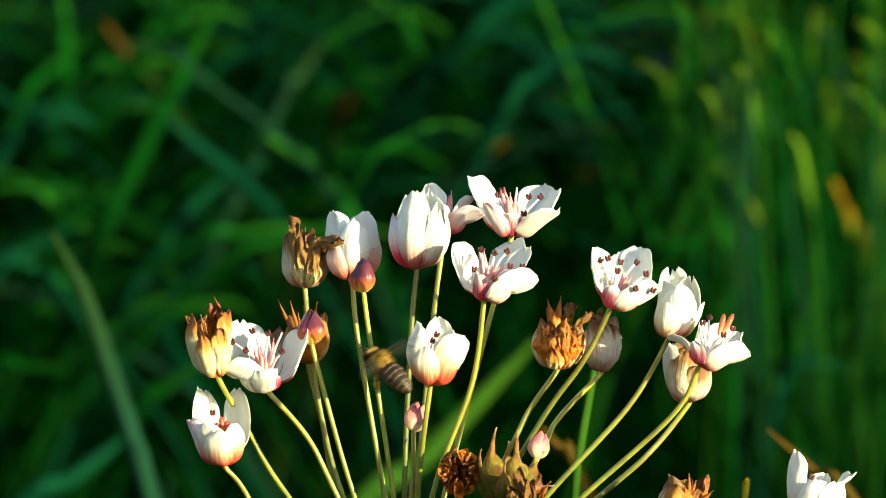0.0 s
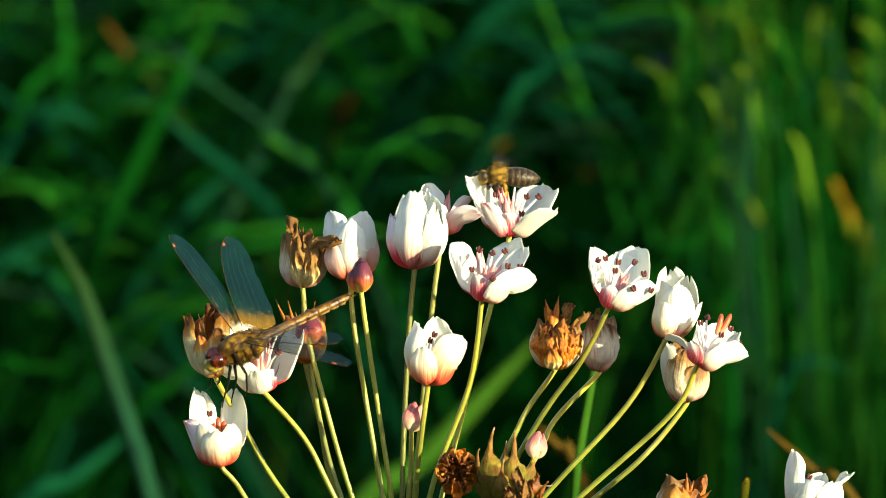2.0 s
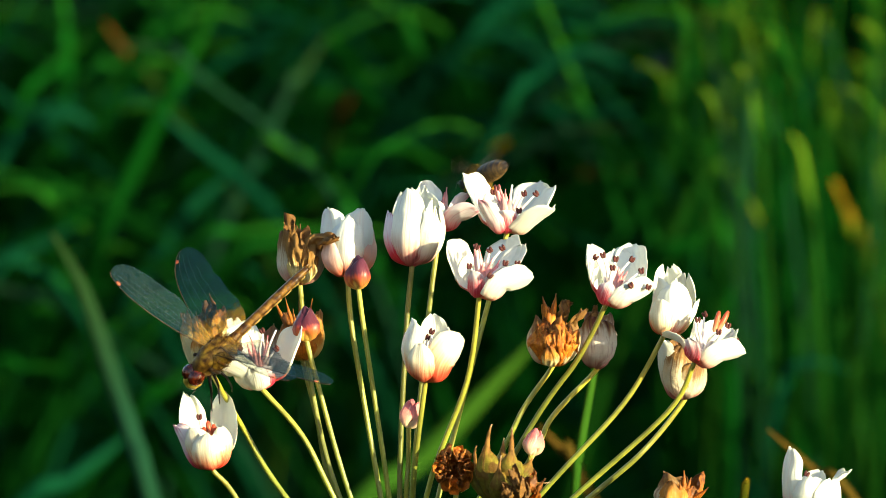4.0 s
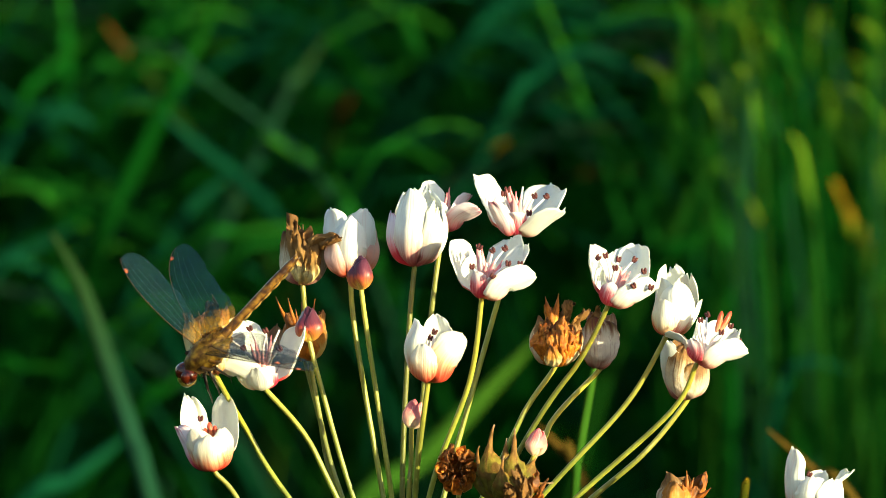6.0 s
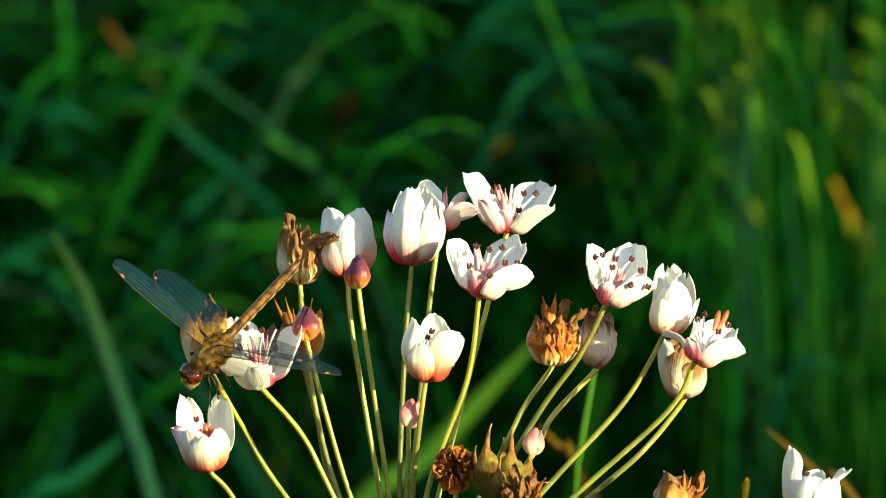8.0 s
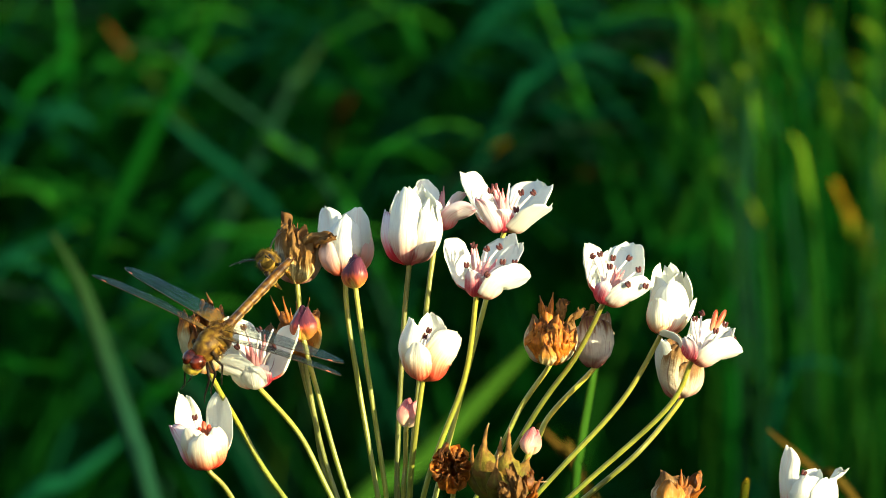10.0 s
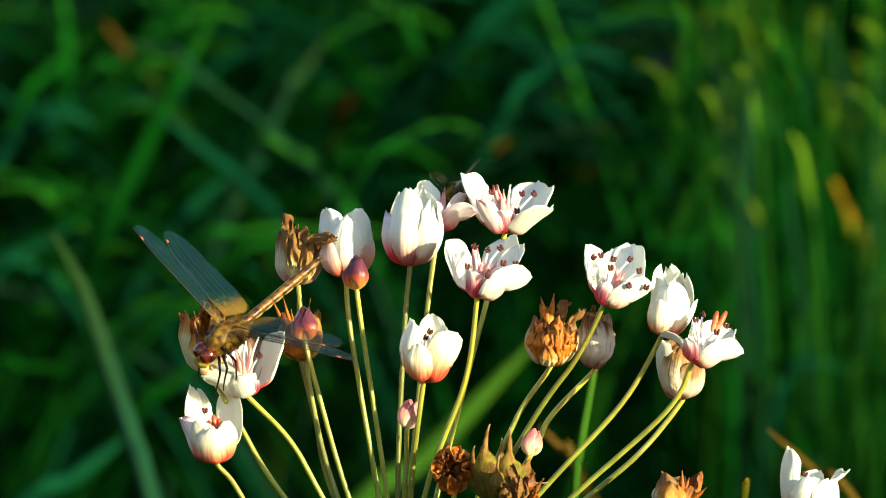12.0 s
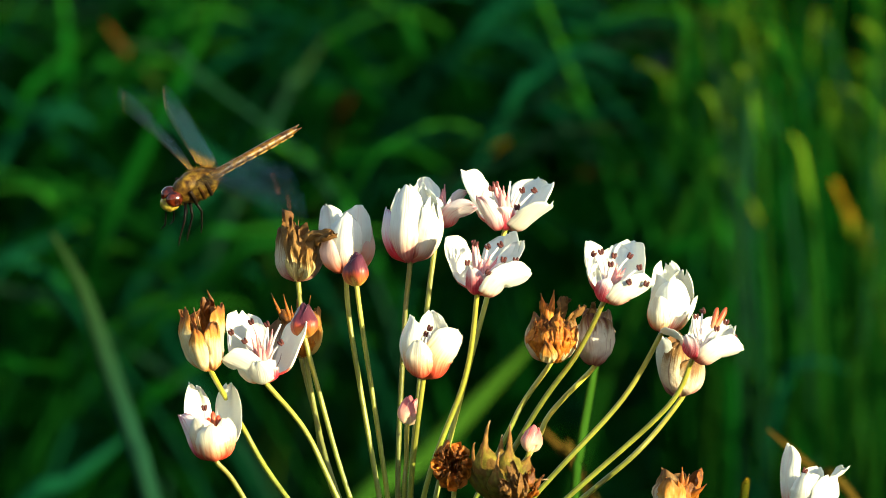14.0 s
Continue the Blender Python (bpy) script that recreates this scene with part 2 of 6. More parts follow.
# Bright tip over a dark foot: a patch of sun put into the colour.
K_SUNPAINT = leafy("single_sunpaint_blade", [(0.0, (0.003, 0.03, 0.003)), (0.62, (0.008, 0.06, 0.007)), (0.76, (0.10, 0.22, 0.012)), (1.0, (0.17, 0.27, 0.014))], (0.06, 0.18, 0.010), 0.4, 0.35, 0.25, rough=0.8, bump=0.3, scale=25, gloss=0.0, wander=0.1)
K_OLIVE = leafy("single_olive_blade", [(0.0, (0.010, 0.060, 0.008)), (0.5, (0.030, 0.105, 0.010)), (1.0, (0.045, 0.125, 0.012))], (0.022, 0.075, 0.008), 0.4, 0.35, 0.25, rough=0.8, bump=0.3, scale=25, gloss=0.0, wander=0.1)
K_RUSTBLADE = leafy("single_rust_blade", [(0.0, (0.05, 0.05, 0.008)), (0.5, (0.085, 0.06, 0.010)), (1.0, (0.11, 0.06, 0.010))], (0.06, 0.04, 0.01), 0.4, 0.35, 0.25, rough=0.8, bump=0.3, scale=25, gloss=0.0, wander=0.1)
M_BARK = leafy("bark", [(0.0, (0.10, 0.075, 0.05)), (1.0, (0.13, 0.10, 0.07))], (0.05, 0.035, 0.025), 0.6, 0.5, 0.0, 0.9, 1.0, 0.5, scale=15)


def ground_material():
    m, n, l, b, out = nodes_of("damp_soil")
    tc = n.new("ShaderNodeTexCoord")
    a = grain(n, l, tc.outputs["Object"], 3.0, 6.0)
    r = ramp_node(n, [(0.3, (0.003, 0.008, 0.002)), (0.5, (0.006, 0.018, 0.004)), (0.7, (0.013, 0.022, 0.006))])
    l.new(a.outputs["Fac"], r.inputs["Fac"])
    l.new(r.outputs["Color"], b.inputs["Base Color"])
    b.inputs["Roughness"].default_value = 0.9
    b.inputs["Specular IOR Level"].default_value = 0.05
    f = grain(n, l, tc.outputs["Object"], 40.0, 6.0)
    bp = n.new("ShaderNodeBump")
    bp.inputs["Distance"].default_value = 0.02
    l.new(f.outputs["Fac"], bp.inputs["Height"])
    l.new(bp.outputs[0], b.inputs["Normal"])
    return m


# ---- mesh helpers ----
def link(name, mesh, parent=None, m=None, label=""):
    ob = new(name, mesh)
    ob.parent = parent
    if m is not None:
        ob.matrix_basis = m
    return tagged(ob, label)


def mesh_from(name, verts, faces, uvs, mats, slots=None, smooth=True):
    me = bpy.data.meshes.new(name)
    me.from_pydata([tuple(v) for v in verts], [], faces)
    layer = me.uv_layers.new(name="UVMap")
    loops = np.empty(len(me.loops), dtype=np.int32)
    me.loops.foreach_get("vertex_index", loops)
    layer.data.foreach_set("uv", np.asarray(uvs, dtype=np.float32)[loops].ravel())
    for m in mats:
        me.materials.append(m)
    if slots is not None:
        me.polygons.foreach_set("material_index", slots)
    if smooth:
        me.polygons.foreach_set("use_smooth", [True] * len(me.polygons))
    me.update()
    return me


def tube_data(points, radii, sides=8, flat=1.0):
    """Rings along a line, closed at both ends. flat < 1 presses it in one direction."""
    points = [Vector(p) for p in points]
    verts, uvs, faces = [], [], []
    side = Vector((1, 0.1, 0.05))
    count = len(points)
    for i, p in enumerate(points):
        t = (points[min(i + 1, count - 1)] - points[max(i - 1, 0)]).normalized()
        side = (side - t * side.dot(t)).normalized()
        other = t.cross(side)
        for k in range(sides):
            a = 2 * math.pi * k / sides
            verts.append(p + (side * math.cos(a) + other * math.sin(a) * flat) * radii[i])
            uvs.append((k / sides, i / (count - 1)))
    for i in range(count - 1):
        for k in range(sides):
            j = (k + 1) % sides
            faces.append((i * sides + k, i * sides + j, (i + 1) * sides + j, (i + 1) * sides + k))
    faces.append(tuple(range(sides))[::-1])
    faces.append(tuple((count - 1) * sides + k for k in range(sides)))
    return verts, faces, uvs


def tube(name, points, radii, mat, sides=8, flat=1.0):
    v, f, u = tube_data(points, radii, sides, flat)
    return mesh_from(name, v, f, u, [mat])


def joined(name, pieces):
    """One mesh of several (verts, faces, uvs, material)."""
    verts, faces, uvs, mats, slots = [], [], [], [], []
    for v, f, u, m in pieces:
        o = len(verts)
        if m not in mats:
            mats.append(m)
        verts += list(v)
        uvs += list(u)
        faces += [tuple(i + o for i in face) for face in f]
        slots += [mats.index(m)] * len(f)
    return mesh_from(name, verts, faces, uvs, mats, slots)


def glide(points, per=8):
    """A smooth line through points (Catmull-Rom)."""
    p = [Vector(a) for a in points]
    p = [p[0] * 2 - p[1]] + p + [p[-1] * 2 - p[-2]]
    out = []
    for i in range(1, len(p) - 2):
        for k in range(per):
            t = k / per
            out.append(0.5 * ((2 * p[i]) + (p[i + 1] - p[i - 1]) * t + (2 * p[i - 1] - 5 * p[i] + 4 * p[i + 1] - p[i + 2]) * t * t
                              + (3 * p[i] - p[i - 1] - 3 * p[i + 1] + p[i + 2]) * t ** 3))
    out.append(p[-2])
    return out


def blob_data(centre, size, rings=10, sides=14, turn=None, rough=0.0, seed=0.0):
    """An egg-shaped closed form, its length along its local x."""
    verts, uvs, faces = [], [], []
    c, s = Vector(centre), Vector(size) / 2
    for i in range(rings + 1):
        a = math.pi * i / rings
        for k in range(sides):
            b = 2 * math.pi * k / sides
            v = Vector((-math.cos(a) * s.x, math.sin(a) * math.cos(b) * s.y, math.sin(a) * math.sin(b) * s.z))
            if rough:
                v *= 1 + rough * noise.noise(v * (3 / max(s)) + Vector((seed, 0, 0)))
            if turn is not None:
                v = turn @ v
            verts.append(c + v)
            uvs.append((k / sides, i / rings))
    for i in range(rings):
        for k in range(sides):
            j = (k + 1) % sides
            faces.append((i * sides + k, (i + 1) * sides + k, (i + 1) * sides + j, i * sides + j))
    return verts, faces, uvs


# ---- flowers ----
def petal_mesh(length, width, a0, a1, cup, inside, outside, seed, wrinkle=0.0, curl=0.0, notch=0.02, thick=0.22, bend=1.0):
    """A tepal in metres, growing from the origin outward (+x) and up (+z). a0, a1: its angle from the flower's axis at base and tip, in degrees.
    cup: how far its sides fold in; curl: its tip's extra bend; wrinkle: crumpling."""
    rng = random.Random(seed)
    nv, nu = (30, 19) if wrinkle > 0.05 else (18, 11)
    rows, x, z = [], 0.0, 0.0
    off = rng.uniform(0, 50)
    for i in range(nv + 1):
        t = i / nv
        s = min(1.0, t * bend)
        a = radians(a0 + (a1 - a0) * (3 * s * s - 2 * s ** 3) + curl * max(0.0, t - 0.75) * 4)
        rows.append((t, x, z, a))
        x += math.sin(a) * length / nv
        z += math.cos(a) * length / nv
    front, back, uvs = [], [], []
    for t, x, z, a in rows:
        g = min(1.0, t / 0.55)
        half = width / 2 * (0.2 + 0.8 * (g * g * (3 - 2 * g)) ** 0.8)
        if t > 0.58:
            half *= max(0.12, 1 - ((t - 0.58) / 0.43) ** 2.8) ** 0.5
        half *= 1 + 0.10 * t * noise.noise(Vector((t * 9, off, 3)))
        for k in range(nu):
            q = 2 * k / (nu - 1) - 1
            fold = cup * half * q * q
            tip = notch * length * t ** 6 * (abs(q) ** 1.5) + 0.07 * length * t ** 4 * noise.noise(Vector((q * 2.0, off, 1)))
            n_in = Vector((-math.cos(a), 0, math.sin(a)))
            along = Vector((math.sin(a), 0, math.cos(a)))
            p = Vector((x, q * half * (1 - 0.25 * cup * q * q), z)) + n_in * fold - along * tip
            w = noise.noise(Vector((q * 1.6 + off, t * 2.2, off))) * 0.05 + noise.noise(Vector((q * 4 + off, t * 6, off))) * 0.016
            p += n_in * (length * w * (0.3 + t))
            if wrinkle:
                w = wrinkle * length * (0.2 + 0.8 * t)
                p += n_in * (w * 0.9 * noise.noise(Vector((q * 2.2 + off, t * 4.0, off * 2))))
                p += n_in * (w * 0.55 * noise.noise(Vector((q * 5 + off, t * 7, off))))
                p += n_in * (w * 0.45 * t * abs(noise.noise(Vector((q * 9 + off, t * 13, off)))))
                p += along * (w * 0.5 * t * noise.noise(Vector((q * 4, t * 5 + off, off))))
                p.y += w * t * noise.noise(Vector((off, t * 4, q * 3)))
            th = thick / 1000 * (1 - 0.5 * abs(q) ** 3) * (1 - 0.5 * t)
            front.append(p + n_in * th)
            back.append(p - n_in * th)
            uvs.append((k / (nu - 1), t))
    verts = front + back
    o = len(front)
    faces, slots = [], []
    for i in range(nv):
        for k in range(nu - 1):
            a, b, c, d = i * nu + k, i * nu + k + 1, (i + 1) * nu + k + 1, (i + 1) * nu + k
            faces.append((a, d, c, b))
            slots.append(0)
            faces.append((a + o, b + o, c + o, d + o))
            slots.append(1)
    rim = [k for k in range(nu)] + [i * nu + nu - 1 for i in range(1, nv + 1)] + [nv * nu + k for k in range(nu - 2, -1, -1)] + [i * nu for i in range(nv - 1, 0, -1)]
    for a, b in zip(rim, rim[1:] + rim[:1]):
        faces.append((a, b, b + o, a + o))
        slots.append(0)
    return mesh_from("tepal", verts, faces, uvs + uvs, [inside, outside], slots)


SPACE = VIEW
ORIGIN = local(-7.0, -88.6)


def flower_axes(tilt, lean):
    """Axes of a flower whose axis tilts clockwise in the view's plane and leans toward the viewer."""
    a, b = radians(tilt), radians(lean)
    z = Vector((math.sin(a) * math.cos(b), -math.sin(b), math.cos(a) * math.cos(b)))
    x = Vector((0, -1, 0))
    x = (x - z * x.dot(z)).normalized()
    return Matrix((x, z.cross(x), z)).transposed().to_4x4()


def stalk_mesh(name, base, via, axes, root, thick=0.75):
    """A stalk from the umbel's root to the flower's base."""
    z = axes.to_3x3().col[2]
    pts = glide([root] + [local(*p) for p in via[::-1]] + [base - z * 0.0009, base + z * 0.0006], 7)
    rad = [thick / 1000 * (1.0 - 0.12 * i / len(pts)) for i in range(len(pts))]
    rad[-1] *= 1.9
    rad[-2] *= 1.35
    return tube(name, pts, rad, M_STALK, 10)


def spin(deg, x=0.0, z=0.0):
    return pose(0, 0, 0, 0, 0, deg) @ Matrix.Translation((x, 0, z))


def closed_bud(plant, label, base, via, tilt, lean, length, width, mat, root, seed=1):
    axes = flower_axes(tilt, lean)
    b = local(*base)
    fl = link("flower_bud", stalk_mesh("flower_bud", b, via, axes, root, 0.58), plant, None, label)
    at = Matrix.Translation(b) @ axes
    for k in range(3):
        me = petal_mesh(length / 1000 * 1.12, width / 1000 * 1.4, 74, -22 - 4 * k, 0.8, mat, mat, seed * 5 + k, 0.0, 0.0, 0.12, 0.3, 1.5)
        link("sepal", me, fl, at @ spin(120 * k + 25 * seed, 0.0002))
    v, f, u = tube_data([Vector((0, 0, length / 1000 * t)) for t in np.linspace(0, 0.95, 9)],
                        [width / 2300 * math.sin(math.pi * min(1, 0.12 + 0.86 * t)) ** 0.8 + 0.0001 for t in np.linspace(0, 1, 9)], 12)
    link("bud_core", mesh_from("bud_core", v, f, u, [mat]), fl, at)
    return fl


def tepal_mesh(base, mid, tip, width, hub, mats, seed, cup=0.5, wrinkle=0.0, notch=0.03, rag=0.05, thick=0.2, full=0.42, blunt=0.66, twist=0.0, up=None, bowl=0.64):
    """A tepal whose midrib runs from base over mid to tip (metres), its inner side toward hub. full: where it reaches its width;
    blunt: where it begins to narrow; rag: how torn its tip is; twist: turn of the blade about its midrib, in degrees; bowl: how far it runs outward before it rises along up."""
    rng = random.Random(seed)
    off = rng.uniform(0, 50)
    nv, nu = (30, 19) if wrinkle > 0.05 else (22, 13)
    out = mid - base
    rise = up * out.dot(up)
    line = glide([base, base + (out - rise) * bowl + rise * (0.24 if bowl > 0.4 else 0.5), mid, tip], 12)
    gone = [0.0]
    for a, b in zip(line, line[1:]):
        gone.append(gone[-1] + (b - a).length)
    length = gone[-1]
    front, back, uvs = [], [], []
    for i in range(nv + 1):
        t = i / nv
        k = 0
        while k < len(line) - 2 and gone[k + 1] < t * length:
            k += 1
        p0 = line[k].lerp(line[k + 1], (t * length - gone[k]) / max(1e-9, gone[k + 1] - gone[k]))
        along = (line[min(k + 2, len(line) - 1)] - line[max(k - 1, 0)]).normalized()
        n_in = hub - mid
        n_in = (n_in - along * n_in.dot(along)).normalized()
        if twist:
            n_in = Matrix.Rotation(radians(twist * (0.4 + 0.6 * t)), 3, along) @ n_in
        side = along.cross(n_in)
        g = min(1.0, t / full)
        half = width / 2 * (0.3 + 0.7 * (g * g * (3 - 2 * g)) ** 0.7)
        if t > blunt:
            half *= max(0.10, 1 - ((t - blunt) / (1.01 - blunt)) ** 2.6) ** 0.5
        half *= 1 + 0.12 * t * noise.noise(Vector((t * 9, off, 3)))
        for k in range(nu):
            q = 2 * k / (nu - 1) - 1
            drop = notch * length * t ** 6 * abs(q) ** 1.5 + rag * length * t ** 4 * (noise.noise(Vector((q * 2.0, off, 1))) + 0.3 * noise.noise(Vector((q * 6.0, off, 4))))
            p = p0 + side * (q * half * (1 - 0.25 * cup * q * q)) + n_in * (cup * half * q * q) - along * drop
            w = noise.noise(Vector((q * 1.6 + off, t * 2.2, off))) * 0.034 + noise.noise(Vector((q * 4 + off, t * 6, off))) * 0.012
            p += n_in * (length * w * (0.2 + t))
            # a shallow keel along the midrib and two folds beside it
            p -= n_in * (length * 0.012 * math.exp(-(q / 0.16) ** 2) * (1 - 0.6 * t))
            if wrinkle:
                w = wrinkle * length * (0.2 + 0.8 * t)
                p += n_in * (w * 0.9 * noise.noise(Vector((q * 2.2 + off, t * 4.0, off * 2))))
                p += n_in * (w * 0.55 * noise.noise(Vector((q * 5 + off, t * 7, off))))
                p += n_in * (w * 0.45 * t * abs(noise.noise(Vector((q * 9 + off, t * 13, off)))))
                p += along * (w * 0.5 * t * noise.noise(Vector((q * 4, t * 5 + off, off))))
                p += side * (w * t * noise.noise(Vector((off, t * 4, q * 3))))
            th = thick / 1000 * (1 - 0.5 * abs(q) ** 3) * (1 - 0.5 * t)
            front.append(p + n_in * th)
            back.append(p - n_in * th)
            uvs.append((k / (nu - 1), t))
    verts = front + back
    o = len(front)
    faces, slots = [], []
    for i in range(nv):
        for k in range(nu - 1):
            a, b, c, d = i * nu + k, i * nu + k + 1, (i + 1) * nu + k + 1, (i + 1) * nu + k
            faces.append((a, b, c, d))
            slots.append(0)
            faces.append((a + o, d + o, c + o, b + o))
            slots.append(1)
    rim = [k for k in range(nu)] + [i * nu + nu - 1 for i in range(1, nv + 1)] + [nv * nu + k for k in range(nu - 2, -1, -1)] + [i * nu for i in range(nv - 1, 0, -1)]
    for a, b in zip(rim, rim[1:] + rim[:1]):
        faces.append((a, a + o, b + o, b))
        slots.append(1)
    return mesh_from("tepal", verts, faces, uvs + uvs, list(mats), slots)


def stamen_to(base, tip, seed, bare=False, bow=0.0):
    """A filament from base to tip with a two-lobed dark anther, or bare."""
    rng = random.Random(seed)
    way = tip - base
    bend = Vector((rng.uniform(-0.06, 0.06) + bow, -0.10, 0.05)) * way.length
    pts = glide([base, base.lerp(tip, 0.55) + bend, tip], 5)
    last = len(pts) - 1
    f = tube_data(pts, [0.00044 - 0.00024 * i / last for i in range(last + 1)], 6)
    pieces = [(*f, M_FILAMENT)]
    if not bare:
        turn = Matrix.Rotation(rng.uniform(-0.9, 0.9), 3, "Y") @ Matrix.Rotation(rng.uniform(-0.5, 0.5), 3, "Z")
        for s in (-1, 1):
            lobe = turn @ Vector((s * 0.00031, -0.00025, 0.0))
            pieces.append((*blob_data(tip + lobe, (0.00072, 0.0007, 0.00150), 8, 10, turn @ Matrix.Rotation(s * 0.16, 3, "Y"), 0.15, seed), M_ANTHER))
    return joined("stamen", pieces)


def carpel_to(base, tip, fat, mat, bow=0.10, start=0.0):
    """A carpel swelling from its base and drawn out into a beak at its tip."""
    pts, rad = [], []
    out = Vector((tip.x - base.x, 0, 0)) * bow
    for i in range(11):
        t = start + (1 - start) * i / 10
        pts.append(base.lerp(tip, t) + out * math.sin(math.pi * t) + Vector((0, -0.06, 0)) * ((tip - base).length * math.sin(math.pi * t)))
        if mat in (M_REDCARPEL,):
            rad.append(fat / 1000 * max(0.12, 1 - (2 * i / 10 - 1) ** 4) ** 0.5)
        else:
            rad.append(fat / 1000 * (math.sin(math.pi * min(1, 0.18 + 0.9 * t)) ** 0.8 * (1 - t) ** 0.3 + 0.10 * (1 - t)) + 0.00010)
    return tube("carpel", pts, rad, mat, 9)


def flower(plant, label, base, via, tilt, lean, hub, root, tepals, stamens=(), carpels=(), name="flower", thick=0.62, seed=1, carpel_fat=0.9, carpel_mat=None, heart=None, start=0.0):
    """A flower on its stalk. tepals: materials, middle, tip, width in mm and shape; stamens: anthers' places; carpels: places of their tips."""
    axes = flower_axes(tilt, lean)
    b = local(*base)
    z = axes.to_3x3().col[2]
    fl = link(name, stalk_mesh(name, b, via, axes, root, thick), plant, None, label)
    h = local(*hub)
    for k, (mats, mid, tip, width, *shape) in enumerate(tepals):
        shape = shape[0] if shape else {}
        m, e = local(*mid), local(*tip)
        out = m - b
        start_at = b + (out - z * out.dot(z)).normalized() * 0.0008
        link("tepal", tepal_mesh(start_at, m, e, width / 1000, h, mats, seed * 17 + k, up=z, **shape), fl)
    middle = local(*heart) if heart else b + z * 0.0016
    for k, place in enumerate(stamens):
        place, bare = (place[:3], True) if len(place) > 3 else (place, False)
        link("stamen", stamen_to(middle, local(*place), seed * 7 + k, bare), fl)
    for k, place in enumerate(carpels):
        a = 2 * math.pi * k / max(1, len(carpels))
        foot = middle + Vector((math.cos(a), math.sin(a) * 0.6, 0)) * 0.0007
        link("carpel", carpel_to(foot, local(*place), carpel_fat, carpel_mat or M_CARPEL, start=start), fl)
    return fl


# ---- ground ----
def ground():
    verts, uvs, faces = [], [], []
    steps = [-90, -40, -15, -8, -5, -3, -2, -1, 0, 1, 2, 3, 4, 5, 6, 8, 11, 15, 25, 45, 90]
    for y in steps:
        for x in steps:
            verts.append((x, y, 0.05 * noise.noise(Vector((x * 0.4, y * 0.4, 0)))))
            uvs.append((x, y))
    w = len(steps)
    for i in range(w - 1):
        for k in range(w - 1):
            faces.append((i * w + k, i * w + k + 1, (i + 1) * w + k + 1, (i + 1) * w + k))
    ob = new("ground", mesh_from("ground", verts, faces, uvs, [ground_material()]))
    tagged(ob, "dark damp marsh soil under tall grass", "ground", kind="structure")


ground()


# ---- grass ----
def blade_data(points, width, fold=0.25, twist=0.0, wide=None):
    """A leaf blade along a line: two halves folded at the midrib, with a thin back."""
    pts = [Vector(p) for p in points]
    count = len(pts)
    verts, uvs, faces = [], [], []
    for i, p in enumerate(pts):
        t = i / (count - 1)
        d = (pts[min(i + 1, count - 1)] - pts[max(i - 1, 0)]).normalized()
        face = Vector((math.sin(twist + t * 0.5), -math.cos(twist + t * 0.5), 0.25))
        side = d.cross(face)
        side = side.normalized() if side.length > 1e-4 else Vector((1, 0, 0))
        nor = side.cross(d).normalized()
        half = width / 2 * min(1.0, 0.55 + t * 2) * (1 - max(0.0, t - 0.55) / 0.45 * 0.96)
        if wide:
            half = width / 2 * wide[i]
        for q in (-1, 0, 1):
            verts.append(p + side * (q * half) + nor * (abs(q) * half * fold))
            uvs.append((q * 0.5 + 0.5, t))
        verts.append(p - nor * (half * 0.16 + 0.0002))
        uvs.append((0.5, t))
    for i in range(count - 1):
        a, b = i * 4, (i + 1) * 4
        faces += [(a, a + 1, b + 1, b), (a + 1, a + 2, b + 2, b + 1), (a + 2, a + 3, b + 3, b + 2), (a + 3, a, b, b + 3)]
    return verts, faces, uvs


def thicket(name, label, count, mat, seed, xs, ys, high, width, lean):
    """Many arching blades rising from the ground."""
    rng = random.Random(seed)
    verts, faces, uvs = [], [], []
    for _ in range(count):
        x, y = rng.uniform(*xs), rng.uniform(*ys)
        h = rng.uniform(*high)
        way = rng.uniform(0, 2 * math.pi)
        reach = h * rng.uniform(*lean)
        dx, dy = math.cos(way) * reach, math.sin(way) * reach * 0.7
        droop = rng.uniform(0.0, 0.35) * reach
        root = Vector((x, y, -0.03))
        pts = []
        for i in range(9):
            t = i / 8
            pts.append(root + Vector((dx * t ** 1.8, dy * t ** 1.8, h * (t - 0.28 * t ** 3) - droop * t ** 4)))
        v, f, u = blade_data(pts, rng.uniform(*width), 0.3, rng.uniform(-1.2, 1.2))
        o = len(verts)
        verts += v
        uvs += u
        faces += [tuple(i + o for i in face) for face in f]
    ob = new(name, mesh_from(name, verts, faces, uvs, [mat]))
    return tagged(ob, label, "grass", kind="stuff")


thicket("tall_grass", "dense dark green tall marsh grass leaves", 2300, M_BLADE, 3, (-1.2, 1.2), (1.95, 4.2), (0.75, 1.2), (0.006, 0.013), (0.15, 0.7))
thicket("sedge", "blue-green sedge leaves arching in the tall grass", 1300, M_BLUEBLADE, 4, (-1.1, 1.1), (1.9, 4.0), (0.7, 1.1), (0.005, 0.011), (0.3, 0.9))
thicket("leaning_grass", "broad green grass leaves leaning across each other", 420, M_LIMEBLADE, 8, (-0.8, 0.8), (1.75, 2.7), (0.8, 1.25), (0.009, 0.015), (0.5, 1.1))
thicket("yellowed_grass", "sparse yellow-green grass leaves coloured as if lit by the sun", 110, M_YELLOW, 5, (-0.9, 0.9), (1.9, 3.2), (0.75, 1.1), (0.006, 0.012), (0.1, 0.7))
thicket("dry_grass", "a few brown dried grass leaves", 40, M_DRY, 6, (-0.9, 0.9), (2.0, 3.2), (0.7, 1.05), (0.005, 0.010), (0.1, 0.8))
